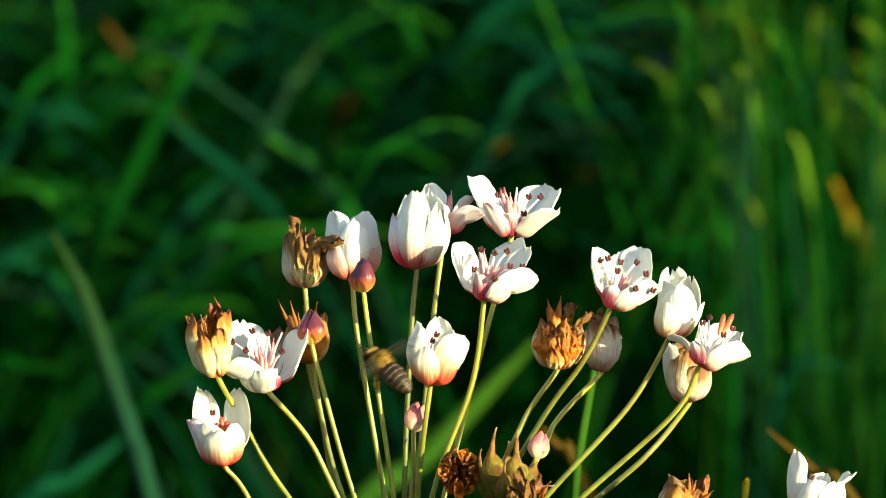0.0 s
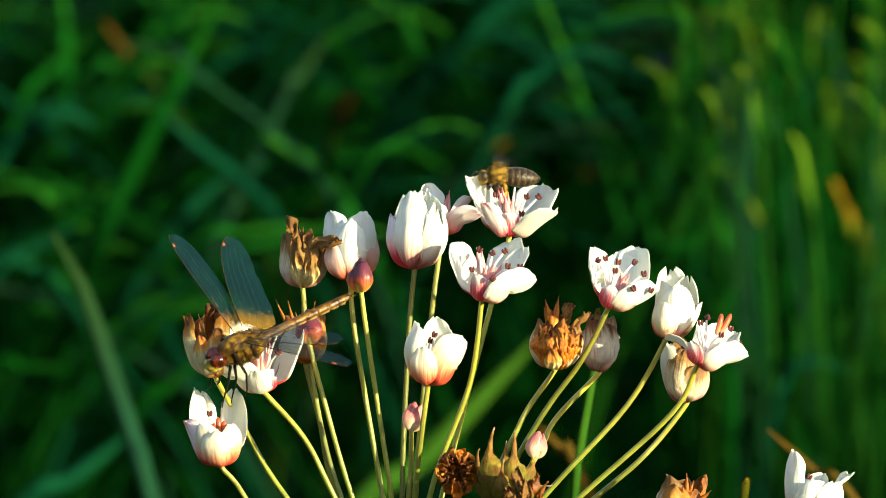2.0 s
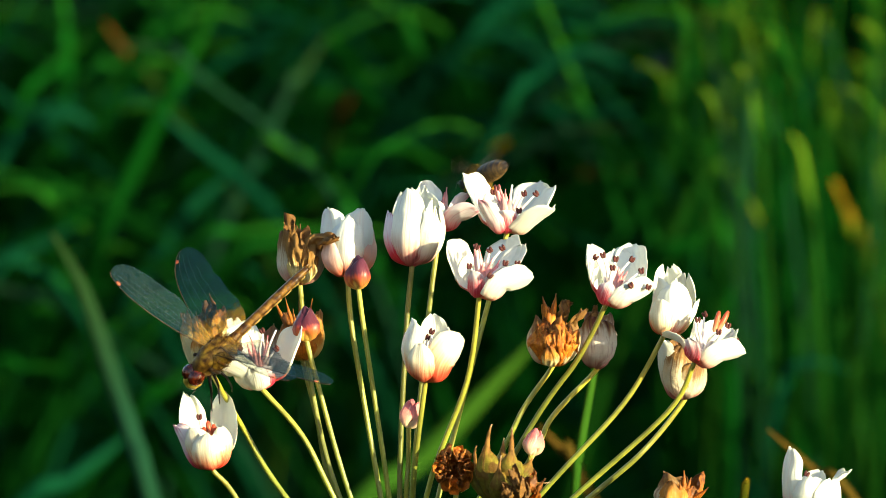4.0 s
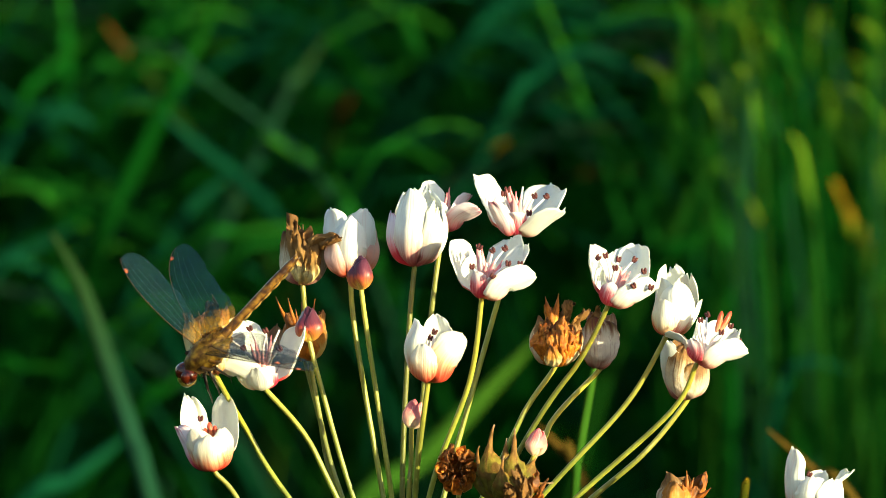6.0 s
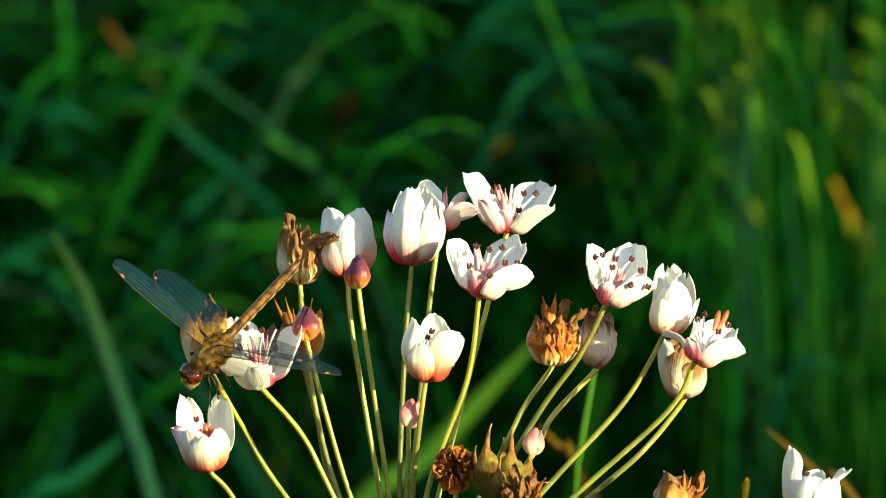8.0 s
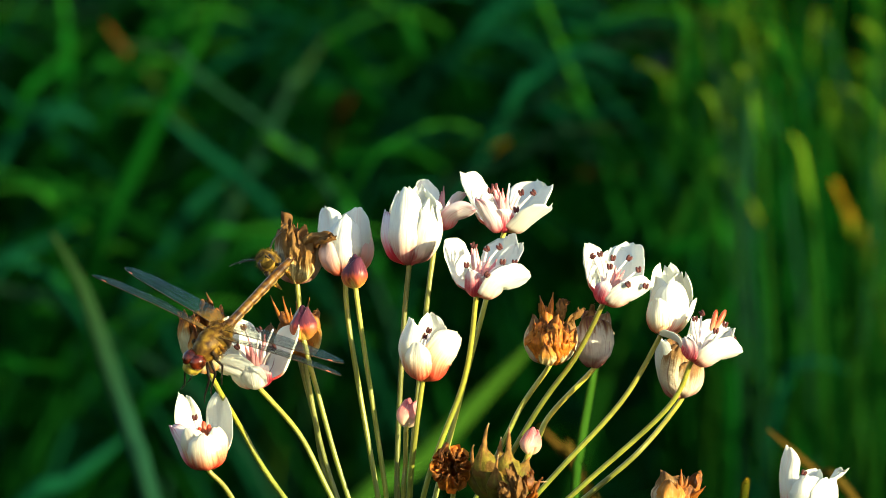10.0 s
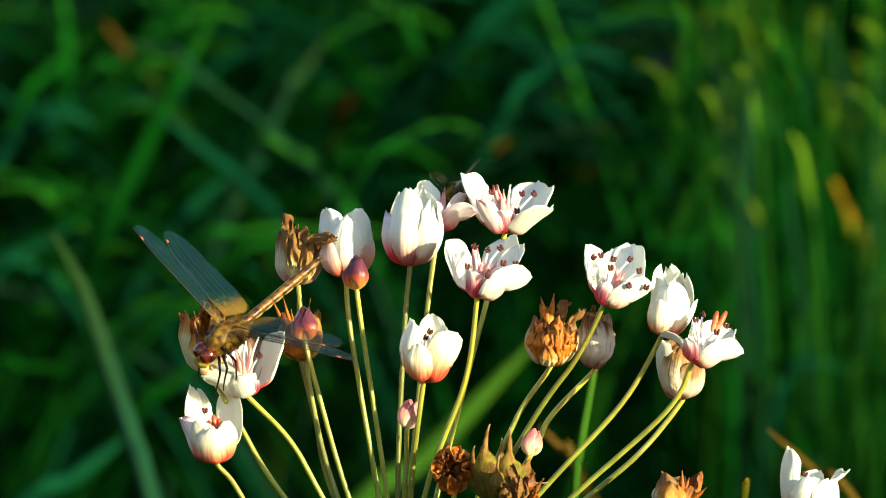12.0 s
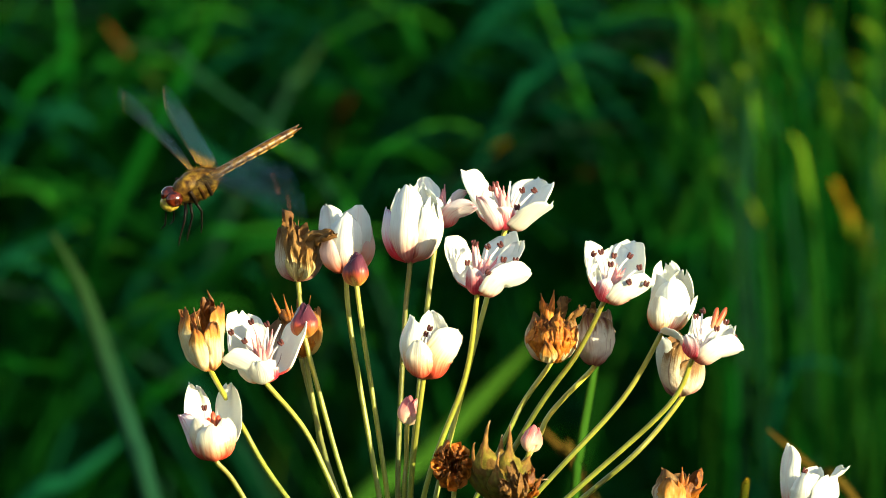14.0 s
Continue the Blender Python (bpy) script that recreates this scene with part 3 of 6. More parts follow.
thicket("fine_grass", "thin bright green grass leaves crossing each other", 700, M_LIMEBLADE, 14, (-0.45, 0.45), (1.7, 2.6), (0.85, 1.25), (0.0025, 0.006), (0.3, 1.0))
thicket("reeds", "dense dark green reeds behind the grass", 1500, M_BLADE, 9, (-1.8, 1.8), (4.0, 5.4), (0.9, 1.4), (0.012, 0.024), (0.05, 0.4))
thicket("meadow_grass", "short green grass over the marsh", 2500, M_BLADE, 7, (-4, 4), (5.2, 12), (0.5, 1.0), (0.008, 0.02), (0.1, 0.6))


thicket("marsh_grass", "knee-high green marsh grass round the rushes", 3000, M_BLADE, 15, (-4.5, 4.5), (-4.5, 1.9), (0.3, 0.62), (0.006, 0.014), (0.2, 0.8))


def grass_blade(label, points, width, mat, foot):
    """One leaf that can be told apart: points as across, up, behind; it runs on, narrower, to its foot in the thicket."""
    pts = [spot(*p) for p in points]
    way = (pts[0] - pts[1]).normalized()
    low = pts[0] + way * 0.08 + Vector((0, 0.05, -0.05))
    ground_spot = Vector((low.x + way.x * 0.15, low.y + foot, -0.02))
    line = glide([ground_spot, ground_spot.lerp(low, 0.6) + Vector((0, 0.04, 0.05)), low] + pts, 7)
    count = len(line)
    wide = []
    for i in range(count):
        near_foot = 0.25 + 0.75 * min(1.0, i / 14) ** 2
        to_tip = max(0.0, (i - 14) / (count - 15) - 0.6) / 0.4
        wide.append(near_foot * (1 - 0.75 * to_tip ** 1.5))
    verts, faces, uvs = blade_data(line, width / 1000, 0.2, 0.0, wide)
    ob = new("grass_blade", mesh_from("grass_blade", verts, faces, uvs, [mat]))
    tagged(ob, label, "grass blade", "single grass leaves")


GREEN, TEAL, LIME, GOLD, BROWN = "dark green arching grass leaf", "blue-green sedge leaf bowed over", "yellow-green grass leaf coloured as if sunlit", "golden yellow withering grass leaf", "brown dried narrow grass leaf"
def leaf(label, mat, width, d, flat):
    """A single leaf at one depth: its line as across, up, across, up and so on."""
    pts = [(flat[i], flat[i + 1], d) for i in range(0, len(flat), 2)]
    grass_blade(label, pts, width * (0.8 if d > 500 else 1.0) * (1 + d / 1120), mat, 0.25 + 0.1 * (int(d / 10) % 4))


leaf("pale grey-green long arching grass leaf", K_PALEBLADE, 4.6, 380, [-64.0, -59.2, -69.2, -40.5, -74.2, -25.5, -79.9, -8.6, -86.5, 3.6])
leaf("olive-green broad leaf crossing behind the stalks", K_OLIVE, 6.6, 560, [-23.0, -61.1, -5.8, -47.1, 7.6, -33.6, 20.8, -19.9])
leaf(GREEN, K_BLADE, 5.5, 760, [-77.4, -3.0, -68.0, 18.9, -58.0, 38.9, -46.8, 60.1])
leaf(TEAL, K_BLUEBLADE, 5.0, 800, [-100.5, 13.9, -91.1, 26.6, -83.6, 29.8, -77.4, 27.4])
leaf(GREEN, K_BLADE, 5.0, 900, [-86.1, 17.6, -84.0, 35.1, -83.6, 47.6, -84.9, 60.1])
leaf(GREEN, K_BLADE, 4.4, 800, [-71.1, 0.1, -60.5, 12.0, -50.5, 16.6, -41.8, 12.0, -33.0, 1.4])
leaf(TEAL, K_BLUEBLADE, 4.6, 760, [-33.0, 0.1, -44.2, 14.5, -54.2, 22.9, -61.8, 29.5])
leaf(LIME, K_PALEBLADE, 3.4, 850, [-36.8, 30.1, -31.8, 38.2, -25.5, 47.6])
leaf(BROWN, K_DRY, 3.2, 850, [-63.0, 35.1, -68.6, 41.4, -74.9, 50.1])
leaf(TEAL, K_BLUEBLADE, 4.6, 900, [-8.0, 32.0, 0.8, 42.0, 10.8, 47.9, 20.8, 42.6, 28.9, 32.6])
leaf(LIME, K_LIMEBLADE, 2.0, 800, [35.0, 21.4, 31.4, 31.4, 26.4, 43.9, 20.1, 60.1])
leaf(BROWN, K_DRY, 3.5, 850, [-24.9, 22.6, -22.4, 29.5, -20.2, 33.9])
leaf(BROWN, K_DRY, 2.6, 950, [-3.0, 23.9, -10.5, 27.4, -16.8, 31.4])
leaf(GOLD, K_GOLDBLADE, 3.4, 850, [5.1, 18.6, 8.9, 21.1, 14.5, 23.9])
leaf(TEAL, K_BLUEBLADE, 3.4, 850, [12.0, 28.9, 27.0, 29.9, 37.0, 30.1, 47.0, 31.6])
leaf(GREEN, K_BLADE, 3.2, 850, [42.6, 26.4, 47.0, 32.6, 50.1, 38.9])
leaf(BROWN, K_DRY, 2.4, 900, [24.5, 12.6, 34.5, 16.4, 43.2, 17.6])
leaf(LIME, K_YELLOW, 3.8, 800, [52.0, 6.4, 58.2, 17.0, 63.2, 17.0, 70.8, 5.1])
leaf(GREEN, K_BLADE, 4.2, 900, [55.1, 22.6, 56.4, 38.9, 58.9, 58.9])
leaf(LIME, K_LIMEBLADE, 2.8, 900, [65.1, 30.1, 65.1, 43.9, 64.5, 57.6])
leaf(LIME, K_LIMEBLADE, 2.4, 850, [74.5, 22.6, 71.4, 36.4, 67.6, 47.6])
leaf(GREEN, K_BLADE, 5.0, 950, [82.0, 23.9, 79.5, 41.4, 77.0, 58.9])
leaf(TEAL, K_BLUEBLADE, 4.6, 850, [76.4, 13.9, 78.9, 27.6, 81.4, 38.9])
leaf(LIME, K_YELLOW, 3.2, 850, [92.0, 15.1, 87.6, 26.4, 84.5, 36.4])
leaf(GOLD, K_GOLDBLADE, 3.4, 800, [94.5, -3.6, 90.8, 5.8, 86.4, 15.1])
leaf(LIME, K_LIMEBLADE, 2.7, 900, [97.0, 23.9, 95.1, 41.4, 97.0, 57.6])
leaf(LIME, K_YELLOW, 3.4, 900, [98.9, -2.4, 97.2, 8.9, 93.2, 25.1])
leaf(GREEN, K_BLADE, 5.6, 850, [63.2, -61.1, 64.0, -32.4, 62.5, -4.9, 59.8, 25.1])
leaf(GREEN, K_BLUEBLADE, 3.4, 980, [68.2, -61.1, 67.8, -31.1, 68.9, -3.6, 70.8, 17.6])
leaf(GREEN, K_BLADE, 3.4, 750, [70.1, -39.9, 70.1, -14.9, 68.2, 2.6, 64.5, 17.6])
leaf(GREEN, K_BLADE, 3.8, 750, [45.8, -4.9, 53.9, 0.8, 63.2, 6.4])
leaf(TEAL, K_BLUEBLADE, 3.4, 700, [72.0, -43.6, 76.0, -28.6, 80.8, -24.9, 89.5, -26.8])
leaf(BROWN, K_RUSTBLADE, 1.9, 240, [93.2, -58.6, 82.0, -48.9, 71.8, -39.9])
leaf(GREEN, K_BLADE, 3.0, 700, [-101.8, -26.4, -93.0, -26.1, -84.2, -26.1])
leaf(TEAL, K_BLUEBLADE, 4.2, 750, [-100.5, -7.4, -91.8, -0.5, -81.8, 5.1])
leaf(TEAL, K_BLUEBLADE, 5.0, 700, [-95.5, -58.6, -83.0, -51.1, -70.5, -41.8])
leaf(GREEN, K_BLADE, 4.0, 700, [-69.2, -38.0, -61.8, -31.1, -54.2, -24.9])
leaf(BROWN, K_RUSTBLADE, 2.4, 280, [30.8, -51.1, 27.0, -45.5, 21.4, -39.2])
leaf(GREEN, K_BLADE, 3.6, 750, [-75.5, -27.4, -81.8, -14.9, -93.0, -12.4])
leaf(GREEN, K_BLADE, 4.0, 800, [-28.0, 13.9, -20.5, 19.5, -10.5, 22.4, 0.8, 17.6])
leaf(GREEN, K_BLADE, 4.6, 900, [-18.0, 36.4, -24.2, 43.9, -26.1, 53.9])
leaf(GREEN, K_BLADE, 4.0, 800, [85.8, -22.4, 86.4, 2.6, 83.9, 25.1, 83.2, 43.9])
leaf(GREEN, K_BLADE, 3.6, 850, [96.4, -24.9, 93.2, -4.9, 89.5, 17.6, 88.2, 35.1])
leaf(GREEN, K_BLADE, 3.2, 750, [77.0, -14.9, 75.1, 2.6, 73.9, 17.6, 70.1, 33.9])
leaf(LIME, K_LIMEBLADE, 2.5, 900, [59.5, 27.6, 61.4, 41.4, 64.5, 52.6])
leaf(GREEN, K_LIMEBLADE, 4.2, 800, [52.0, 13.9, 50.8, 30.1, 53.9, 47.6])
leaf(GREEN, K_LIMEBLADE, 3.8, 850, [-18.0, 2.6, -28.0, 17.6, -39.2, 25.1])
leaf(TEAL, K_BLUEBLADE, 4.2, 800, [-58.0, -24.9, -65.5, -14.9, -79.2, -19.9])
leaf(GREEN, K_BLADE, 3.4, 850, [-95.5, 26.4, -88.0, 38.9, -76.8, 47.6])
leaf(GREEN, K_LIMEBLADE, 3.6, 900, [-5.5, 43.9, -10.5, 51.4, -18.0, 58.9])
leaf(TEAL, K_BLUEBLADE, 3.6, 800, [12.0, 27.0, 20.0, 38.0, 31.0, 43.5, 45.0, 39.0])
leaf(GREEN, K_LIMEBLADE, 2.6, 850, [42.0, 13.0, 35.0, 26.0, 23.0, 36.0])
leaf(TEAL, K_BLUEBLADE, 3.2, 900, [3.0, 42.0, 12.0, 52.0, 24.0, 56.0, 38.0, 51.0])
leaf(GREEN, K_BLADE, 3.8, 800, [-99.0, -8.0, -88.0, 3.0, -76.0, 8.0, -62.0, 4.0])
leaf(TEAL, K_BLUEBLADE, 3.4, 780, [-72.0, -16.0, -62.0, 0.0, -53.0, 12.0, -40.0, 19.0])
leaf(GREEN, K_LIMEBLADE, 2.4, 820, [-97.0, 14.0, -86.0, 10.0, -72.0, -2.0])
# Short bright leaves that stand in for dapples of sunlight.
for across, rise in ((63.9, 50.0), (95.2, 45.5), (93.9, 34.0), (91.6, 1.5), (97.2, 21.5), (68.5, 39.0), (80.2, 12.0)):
    leaf(LIME, K_SUNPAINT, 3.6, 820 + 10 * (int(rise) % 5), [across + 1.6, rise - 4.5, across, rise, across - 2.2, rise + 4.5])
leaf(GOLD, K_GOLDBLADE, 1.9, 60, [65.5, -61.1, 66.5, -55.5, 67.2, -50.6])
leaf(GREEN, K_OLIVE, 2.0, 90, [28.5, -61.1, 30.2, -44.9, 33.2, -28.0, 34.8, -21.1])


def strands():
    """Narrow leaves standing and crossing among the others."""
    rng = random.Random(77)
    kinds = [(LIME, K_LIMEBLADE), (LIME, K_YELLOW), (GREEN, K_BLADE), (GREEN, K_LIMEBLADE), (TEAL, K_BLUEBLADE), ("pale grey-green narrow grass leaf", K_PALEBLADE), (LIME, K_SUNPAINT)]
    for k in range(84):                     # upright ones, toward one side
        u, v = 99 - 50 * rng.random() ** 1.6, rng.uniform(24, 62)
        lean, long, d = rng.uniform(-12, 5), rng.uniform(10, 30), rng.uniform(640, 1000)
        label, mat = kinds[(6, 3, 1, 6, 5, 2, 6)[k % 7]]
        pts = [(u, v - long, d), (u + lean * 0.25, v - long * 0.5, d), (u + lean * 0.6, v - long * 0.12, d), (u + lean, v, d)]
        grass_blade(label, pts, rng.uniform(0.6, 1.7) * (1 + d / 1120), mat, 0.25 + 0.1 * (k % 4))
    for k in range(134):                     # bowed ones, all over
        u, v = rng.uniform(-98, 60 if k < 84 else 30), rng.uniform(-35, 58)
        if (0 < u < 52 and v > 12 and k % 2 and k < 84) or (-35 < u < 85 and -42 < v < 8):
            continue
        way, long, d = rng.choice((-1, 1)), rng.uniform(18, 42), rng.uniform(700, 1200)
        rise = rng.uniform(0.1, 0.9)
        label, mat = kinds[(3, 4, 0, 5, 4, 2, 0)[k % 7]]
        pts = [(u, v, d), (u + way * long * 0.35, v + long * rise * 0.55, d), (u + way * long * 0.7, v + long * rise * 0.75, d), (u + way * long, v + long * rise * 0.62, d)]
        grass_blade(label, pts, rng.uniform(0.8, 2.2) * (1 + d / 1120), mat, 0.25 + 0.1 * (k % 4))


strands()


M_LILAC = leafy("lilac_petal", [(0.0, (0.03, 0.045, 0.07)), (1.0, (0.05, 0.07, 0.10))], (0.05, 0.06, 0.10), 0.4, 0.2, 0.2, 0.7, 0.3)


def meadow_flower(u, v, d):
    """A small dull blue flower on a thin stem among the grass."""
    top = spot(u, v, d)
    base = new("meadow_flower")
    base.matrix_basis = Matrix.Translation(top)
    tagged(base, "small dull blue flower among the grass", "flower")
    line = glide([(0.03, 0.05, -top.z), (0.01, 0.02, -top.z * 0.4), (0, 0, 0)], 8)
    link("stem", tube("stem", line, [0.0012] * len(line), K_BLADE, 6), base)
    for k in range(9):
        me = petal_mesh(0.0042, 0.003, 60, 10, 0.3, M_LILAC, M_LILAC, 300 + k)
        link("petal", me, base, pose(0, 0, 0, 35) @ spin(40 * k, 0.001))


meadow_flower(47.8, 40.4, 850)


def shade_tree():
    """An unseen leafy tree, added behind the viewer, toward the sun, to keep the thicket in shade."""
    tree = new("tree")
    tagged(tree, "small leafy tree, unseen, added to shade the marsh grass", "tree", "trees round the marsh")
    rng = random.Random(12)
    toward = Vector((math.sin(radians(SUN_AZ)), math.cos(radians(SUN_AZ)), 0))
    across = Vector((-toward.y, toward.x, 0))
    root = Vector((0, 0, -0.05))
    top = root + Vector((0.05, 0.0, 3.3))
    line = glide([root, root.lerp(top, 0.4) + across * 0.06, top], 8)
    link("trunk", tube("trunk", line, [0.07 * (1 - 0.75 * i / len(line)) for i in range(len(line))], M_BARK, 10), tree)
    tips = []
    for k in range(26):
        start = line[4 + (k * 12) // 26]
        a = k * 2.4
        reach = rng.uniform(0.45, 0.85)
        end = start + across * (math.cos(a) * reach) + toward * (math.sin(a) * reach) + Vector((0, 0, rng.uniform(0.0, 0.5)))
        tips.append((start, end))
        link("limb", tube("limb", glide([start, start.lerp(end, 0.5) + Vector((0, 0, 0.08)), end], 5), [0.02 - 0.0015 * i for i in range(11)], M_BARK, 6), tree)
    verts, faces, uvs = [], [], []
    for _ in range(6500):
        start, end = tips[rng.randrange(len(tips))]
        p = start.lerp(end, rng.uniform(0.15, 1.05)) + Vector((rng.gauss(0, 0.14), rng.gauss(0, 0.14), rng.gauss(0, 0.16)))
        if p.dot(across) < -0.98 or p.z < 0.3:
            continue
        d = Vector((rng.uniform(-1, 1), rng.uniform(-1, 1), rng.uniform(-0.8, 0.4))).normalized() * rng.uniform(0.05, 0.09)
        v, f, u = blade_data([p, p + d * 0.4, p + d * 0.8, p + d * 1.1], 0.034, 0.2, rng.uniform(-3, 3))
        o = len(verts)
        verts += v
        uvs += u
        faces += [tuple(i + o for i in face) for face in f]
    link("crown", mesh_from("crown", verts, faces, uvs, [M_BLADE]), tree, None, "crown of many small green leaves")
    tree.matrix_basis = Matrix.Translation(across * 2.25 + toward * 5.2)
    return tree


def trees():
    tree = shade_tree()
    toward = Vector((math.sin(radians(SUN_AZ)), math.cos(radians(SUN_AZ)), 0))
    across = Vector((-toward.y, toward.x, 0))
    # More out-of-view copies, added to block sun and sky light from the thicket.
    spots = [(across * -0.5 + toward * 5.6, 180), (across * -2.5 + toward * 4.6, 150), (across * 4.1 + toward * 4.4, 60), (Vector((-4.2, 0.6, 0)), 100), (Vector((-3.6, 3.2, 0)), 30),
             (Vector((4.4, 1.4, 0)), 250), (Vector((3.6, 4.2, 0)), 200)]
    for place, turn in spots:
        copy_thing(tree, Matrix.Translation(place) @ pose(0, 0, 0, 0, 0, turn))


trees()


# ---- the flowering rush ----
W = (M_IN, M_OUT)                # white, flushed at its base outside
WW = (M_IN, M_IN)                # white on both sides
SP = (M_IN, M_SEPAL)             # pink-backed
CS = (M_IN, M_CRIMSON)           # crimson-backed
SA = (M_IN, M_SALMON)
BL = (M_IN, M_BLUSH)
CR, DU, AS = (M_CREAM, M_CREAM), (M_DULL, M_DULL), (M_ASHEN, M_ASHEN)
SW, ST, RU = (M_STRAW, M_STRAW), (M_ORANGE, M_STRAW), (M_RUST, M_RUST)
TN, GR, GO, OR, MV = (M_TAN, M_TAN), (M_GREYED, M_GREYED), (M_ORANGE, M_GOLD), (M_ORANGE, M_ORANGE), (M_MAUVE, M_MAUVE)


def rush_left(plant, r, made):
    """The flowers over the one side of the umbel."""
    made["A"] = flower(plant, "withered brown flower with crumpled tepals", (-30.5, -8.4, 8), [(-28.0, -31.1, 8), (-22.0, -55.1, 6)], -2, 2, (-30.5, -1.8, 9), r, [
        (GR, (-35.6, -2.9, 8), (-34.8, 3.4, 7), 9.0, dict(cup=0.6, wrinkle=0.05)), (GR, (-25.1, -2.6, 8), (-26.0, 2.6, 7), 9.0, dict(cup=0.6, wrinkle=0.05)),
        (MV, (-30.5, -1.4, 14), (-31.0, 3.4, 12), 10.0, dict(wrinkle=0.1)), (TN, (-32.0, -2.6, 2), (-32.4, 4.9, 5), 4.6, dict(cup=0.5, wrinkle=0.14, rag=0.3, blunt=0.45)),
        (TN, (-28.2, -3.6, 2), (-29.3, 2.6, 4), 4.8, dict(cup=0.5, wrinkle=0.15, rag=0.3, blunt=0.45)), (TN, (-27.2, 1.1, 3), (-22.8, 1.6, -2), 4.6, dict(cup=0.4, wrinkle=0.10, full=0.6, blunt=0.75, bowl=0.3, rag=0.1))],
        [], [(-30.5, 4.9, 5), (-28.9, 4.6, 5), (-31.8, 4.1, 8)], "withered_flower", seed=3, carpel_fat=0.55, carpel_mat=M_MAUVE)
    made["B"] = flower(plant, "half-closed white flower with pink outer tepals", (-20.0, -6.4, 6), [(-18.8, -19.9, 6), (-12.8, -55.1, 5)], -2, 3, (-19.5, 0.4, 9), r, [
        (SA, (-13.8, -1.4, 7), (-14.6, 3.6, 8), 8.5, dict(cup=0.6)), (WW, (-18.0, 2.0, 14), (-16.5, 8.1, 13), 9.0), (W, (-24.1, 1.6, 4), (-24.5, 8.4, 5), 8.6, dict(cup=0.45)),
        (W, (-16.8, 1.1, 4), (-17.0, 8.4, 5), 8.6, dict(cup=0.45)), (W, (-20.8, -0.1, -1), (-19.5, 6.6, 2), 9.6, dict(cup=0.6, notch=0.06)), (SA, (-23.9, -3.1, 0), (-24.2, 1.1, 0), 6.4, dict(cup=0.5))],
        [], [(-19.9, 2.0, 9)], seed=5)
    made["D"] = flower(plant, "large closing cream-white flower with pinkish tepals", (-5.8, -4.2, -2), [(-7.1, -19.9, -2), (-8.5, -55.1, -2)], 3, 2, (-5.2, 3.9, -2), r, [
        (SP, (-11.6, 1.6, -1), (-11.0, 7.6, 0), 9.0, dict(cup=0.6)), (DU, (-9.0, 4.4, 3), (-7.8, 11.6, 2), 9.0, dict(cup=0.5)), (WW, (-3.2, 6.1, 5), (-3.4, 12.6, 4), 10.5, dict(cup=0.4, rag=0.12)),
        (DU, (1.1, 2.6, 1), (0.2, 8.6, 2), 8.5, dict(cup=0.6)), (DU, (-0.4, 2.6, -7), (-0.6, 8.9, -4), 6.8, dict(cup=0.55, rag=0.16, wrinkle=0.06)),
        (DU, (-7.8, 2.9, -8), (-6.6, 12.9, -4), 9.0, dict(cup=0.55, rag=0.05, full=0.42))], [], [(-4.0, 5.1, -2)], seed=7)
    made["E"] = flower(plant, "open white flower with pink tepals behind another", (0.2, 3.4, 14), [(-2.2, -16.1, 12), (-5.8, -55.1, 8)], 2, 2, (1.0, 8.6, 13), r, [
        (WW, (-2.4, 8.6, 17), (-2.5, 14.5, 19), 8.0, dict(cup=0.3, blunt=0.7)), (SP, (4.2, 5.9, 7), (8.8, 8.1, 4), 6.4, dict(cup=0.5)), (SP, (3.9, 7.6, 12), (6.8, 11.4, 13), 5.6, dict(cup=0.4)),
        (W, (-1.5, 6.1, 7), (-1.8, 10.1, 6), 7.0)], [], [(1.9, 13.0, 12), (1.4, 11.9, 11), (2.1, 11.1, 14)], seed=9, carpel_fat=0.7)
    made["F"] = flower(plant, "wide open white flower with dark red anthers", (15.2, 3.4, 10), [(10.5, -14.9, 9), (0.5, -53.6, 6)], 4, 15, (15.5, 10.1, 8), r, [
        (WW, (20.2, 8.1, 17), (22.2, 14.4, 21), 10.4, dict(cup=0.3, blunt=0.72)), (WW, (22.8, 7.1, 12), (26.0, 13.1, 12), 7.6, dict(cup=0.35)), (W, (8.7, 9.6, 12), (5.6, 15.8, 10), 9.4, dict(cup=0.4, blunt=0.72)),
        (SP, (11.8, 5.6, 1), (9.1, 10.1, -2), 5.6, dict(cup=0.5)), (CS, (15.0, 5.2, 2), (14.5, 7.9, -1), 5.4, dict(cup=0.35, blunt=0.7)), (W, (20.8, 4.6, 3), (25.5, 8.4, -1), 9.2, dict(cup=0.45))],
        [(19.1, 11.6, 6), (21.6, 11.5, 8), (21.4, 7.0, 1), (12.1, 12.0, 3), (13.0, 12.9, 5), (17.9, 7.8, 2), (16.4, 13.6, 6, 1), (18.3, 12.9, 8, 1)],
        [(12.8, 12.9, 4), (13.6, 13.6, 5), (14.9, 12.6, 4), (15.9, 11.1, 3), (14.2, 11.9, 2)], seed=11, carpel_fat=1.15)
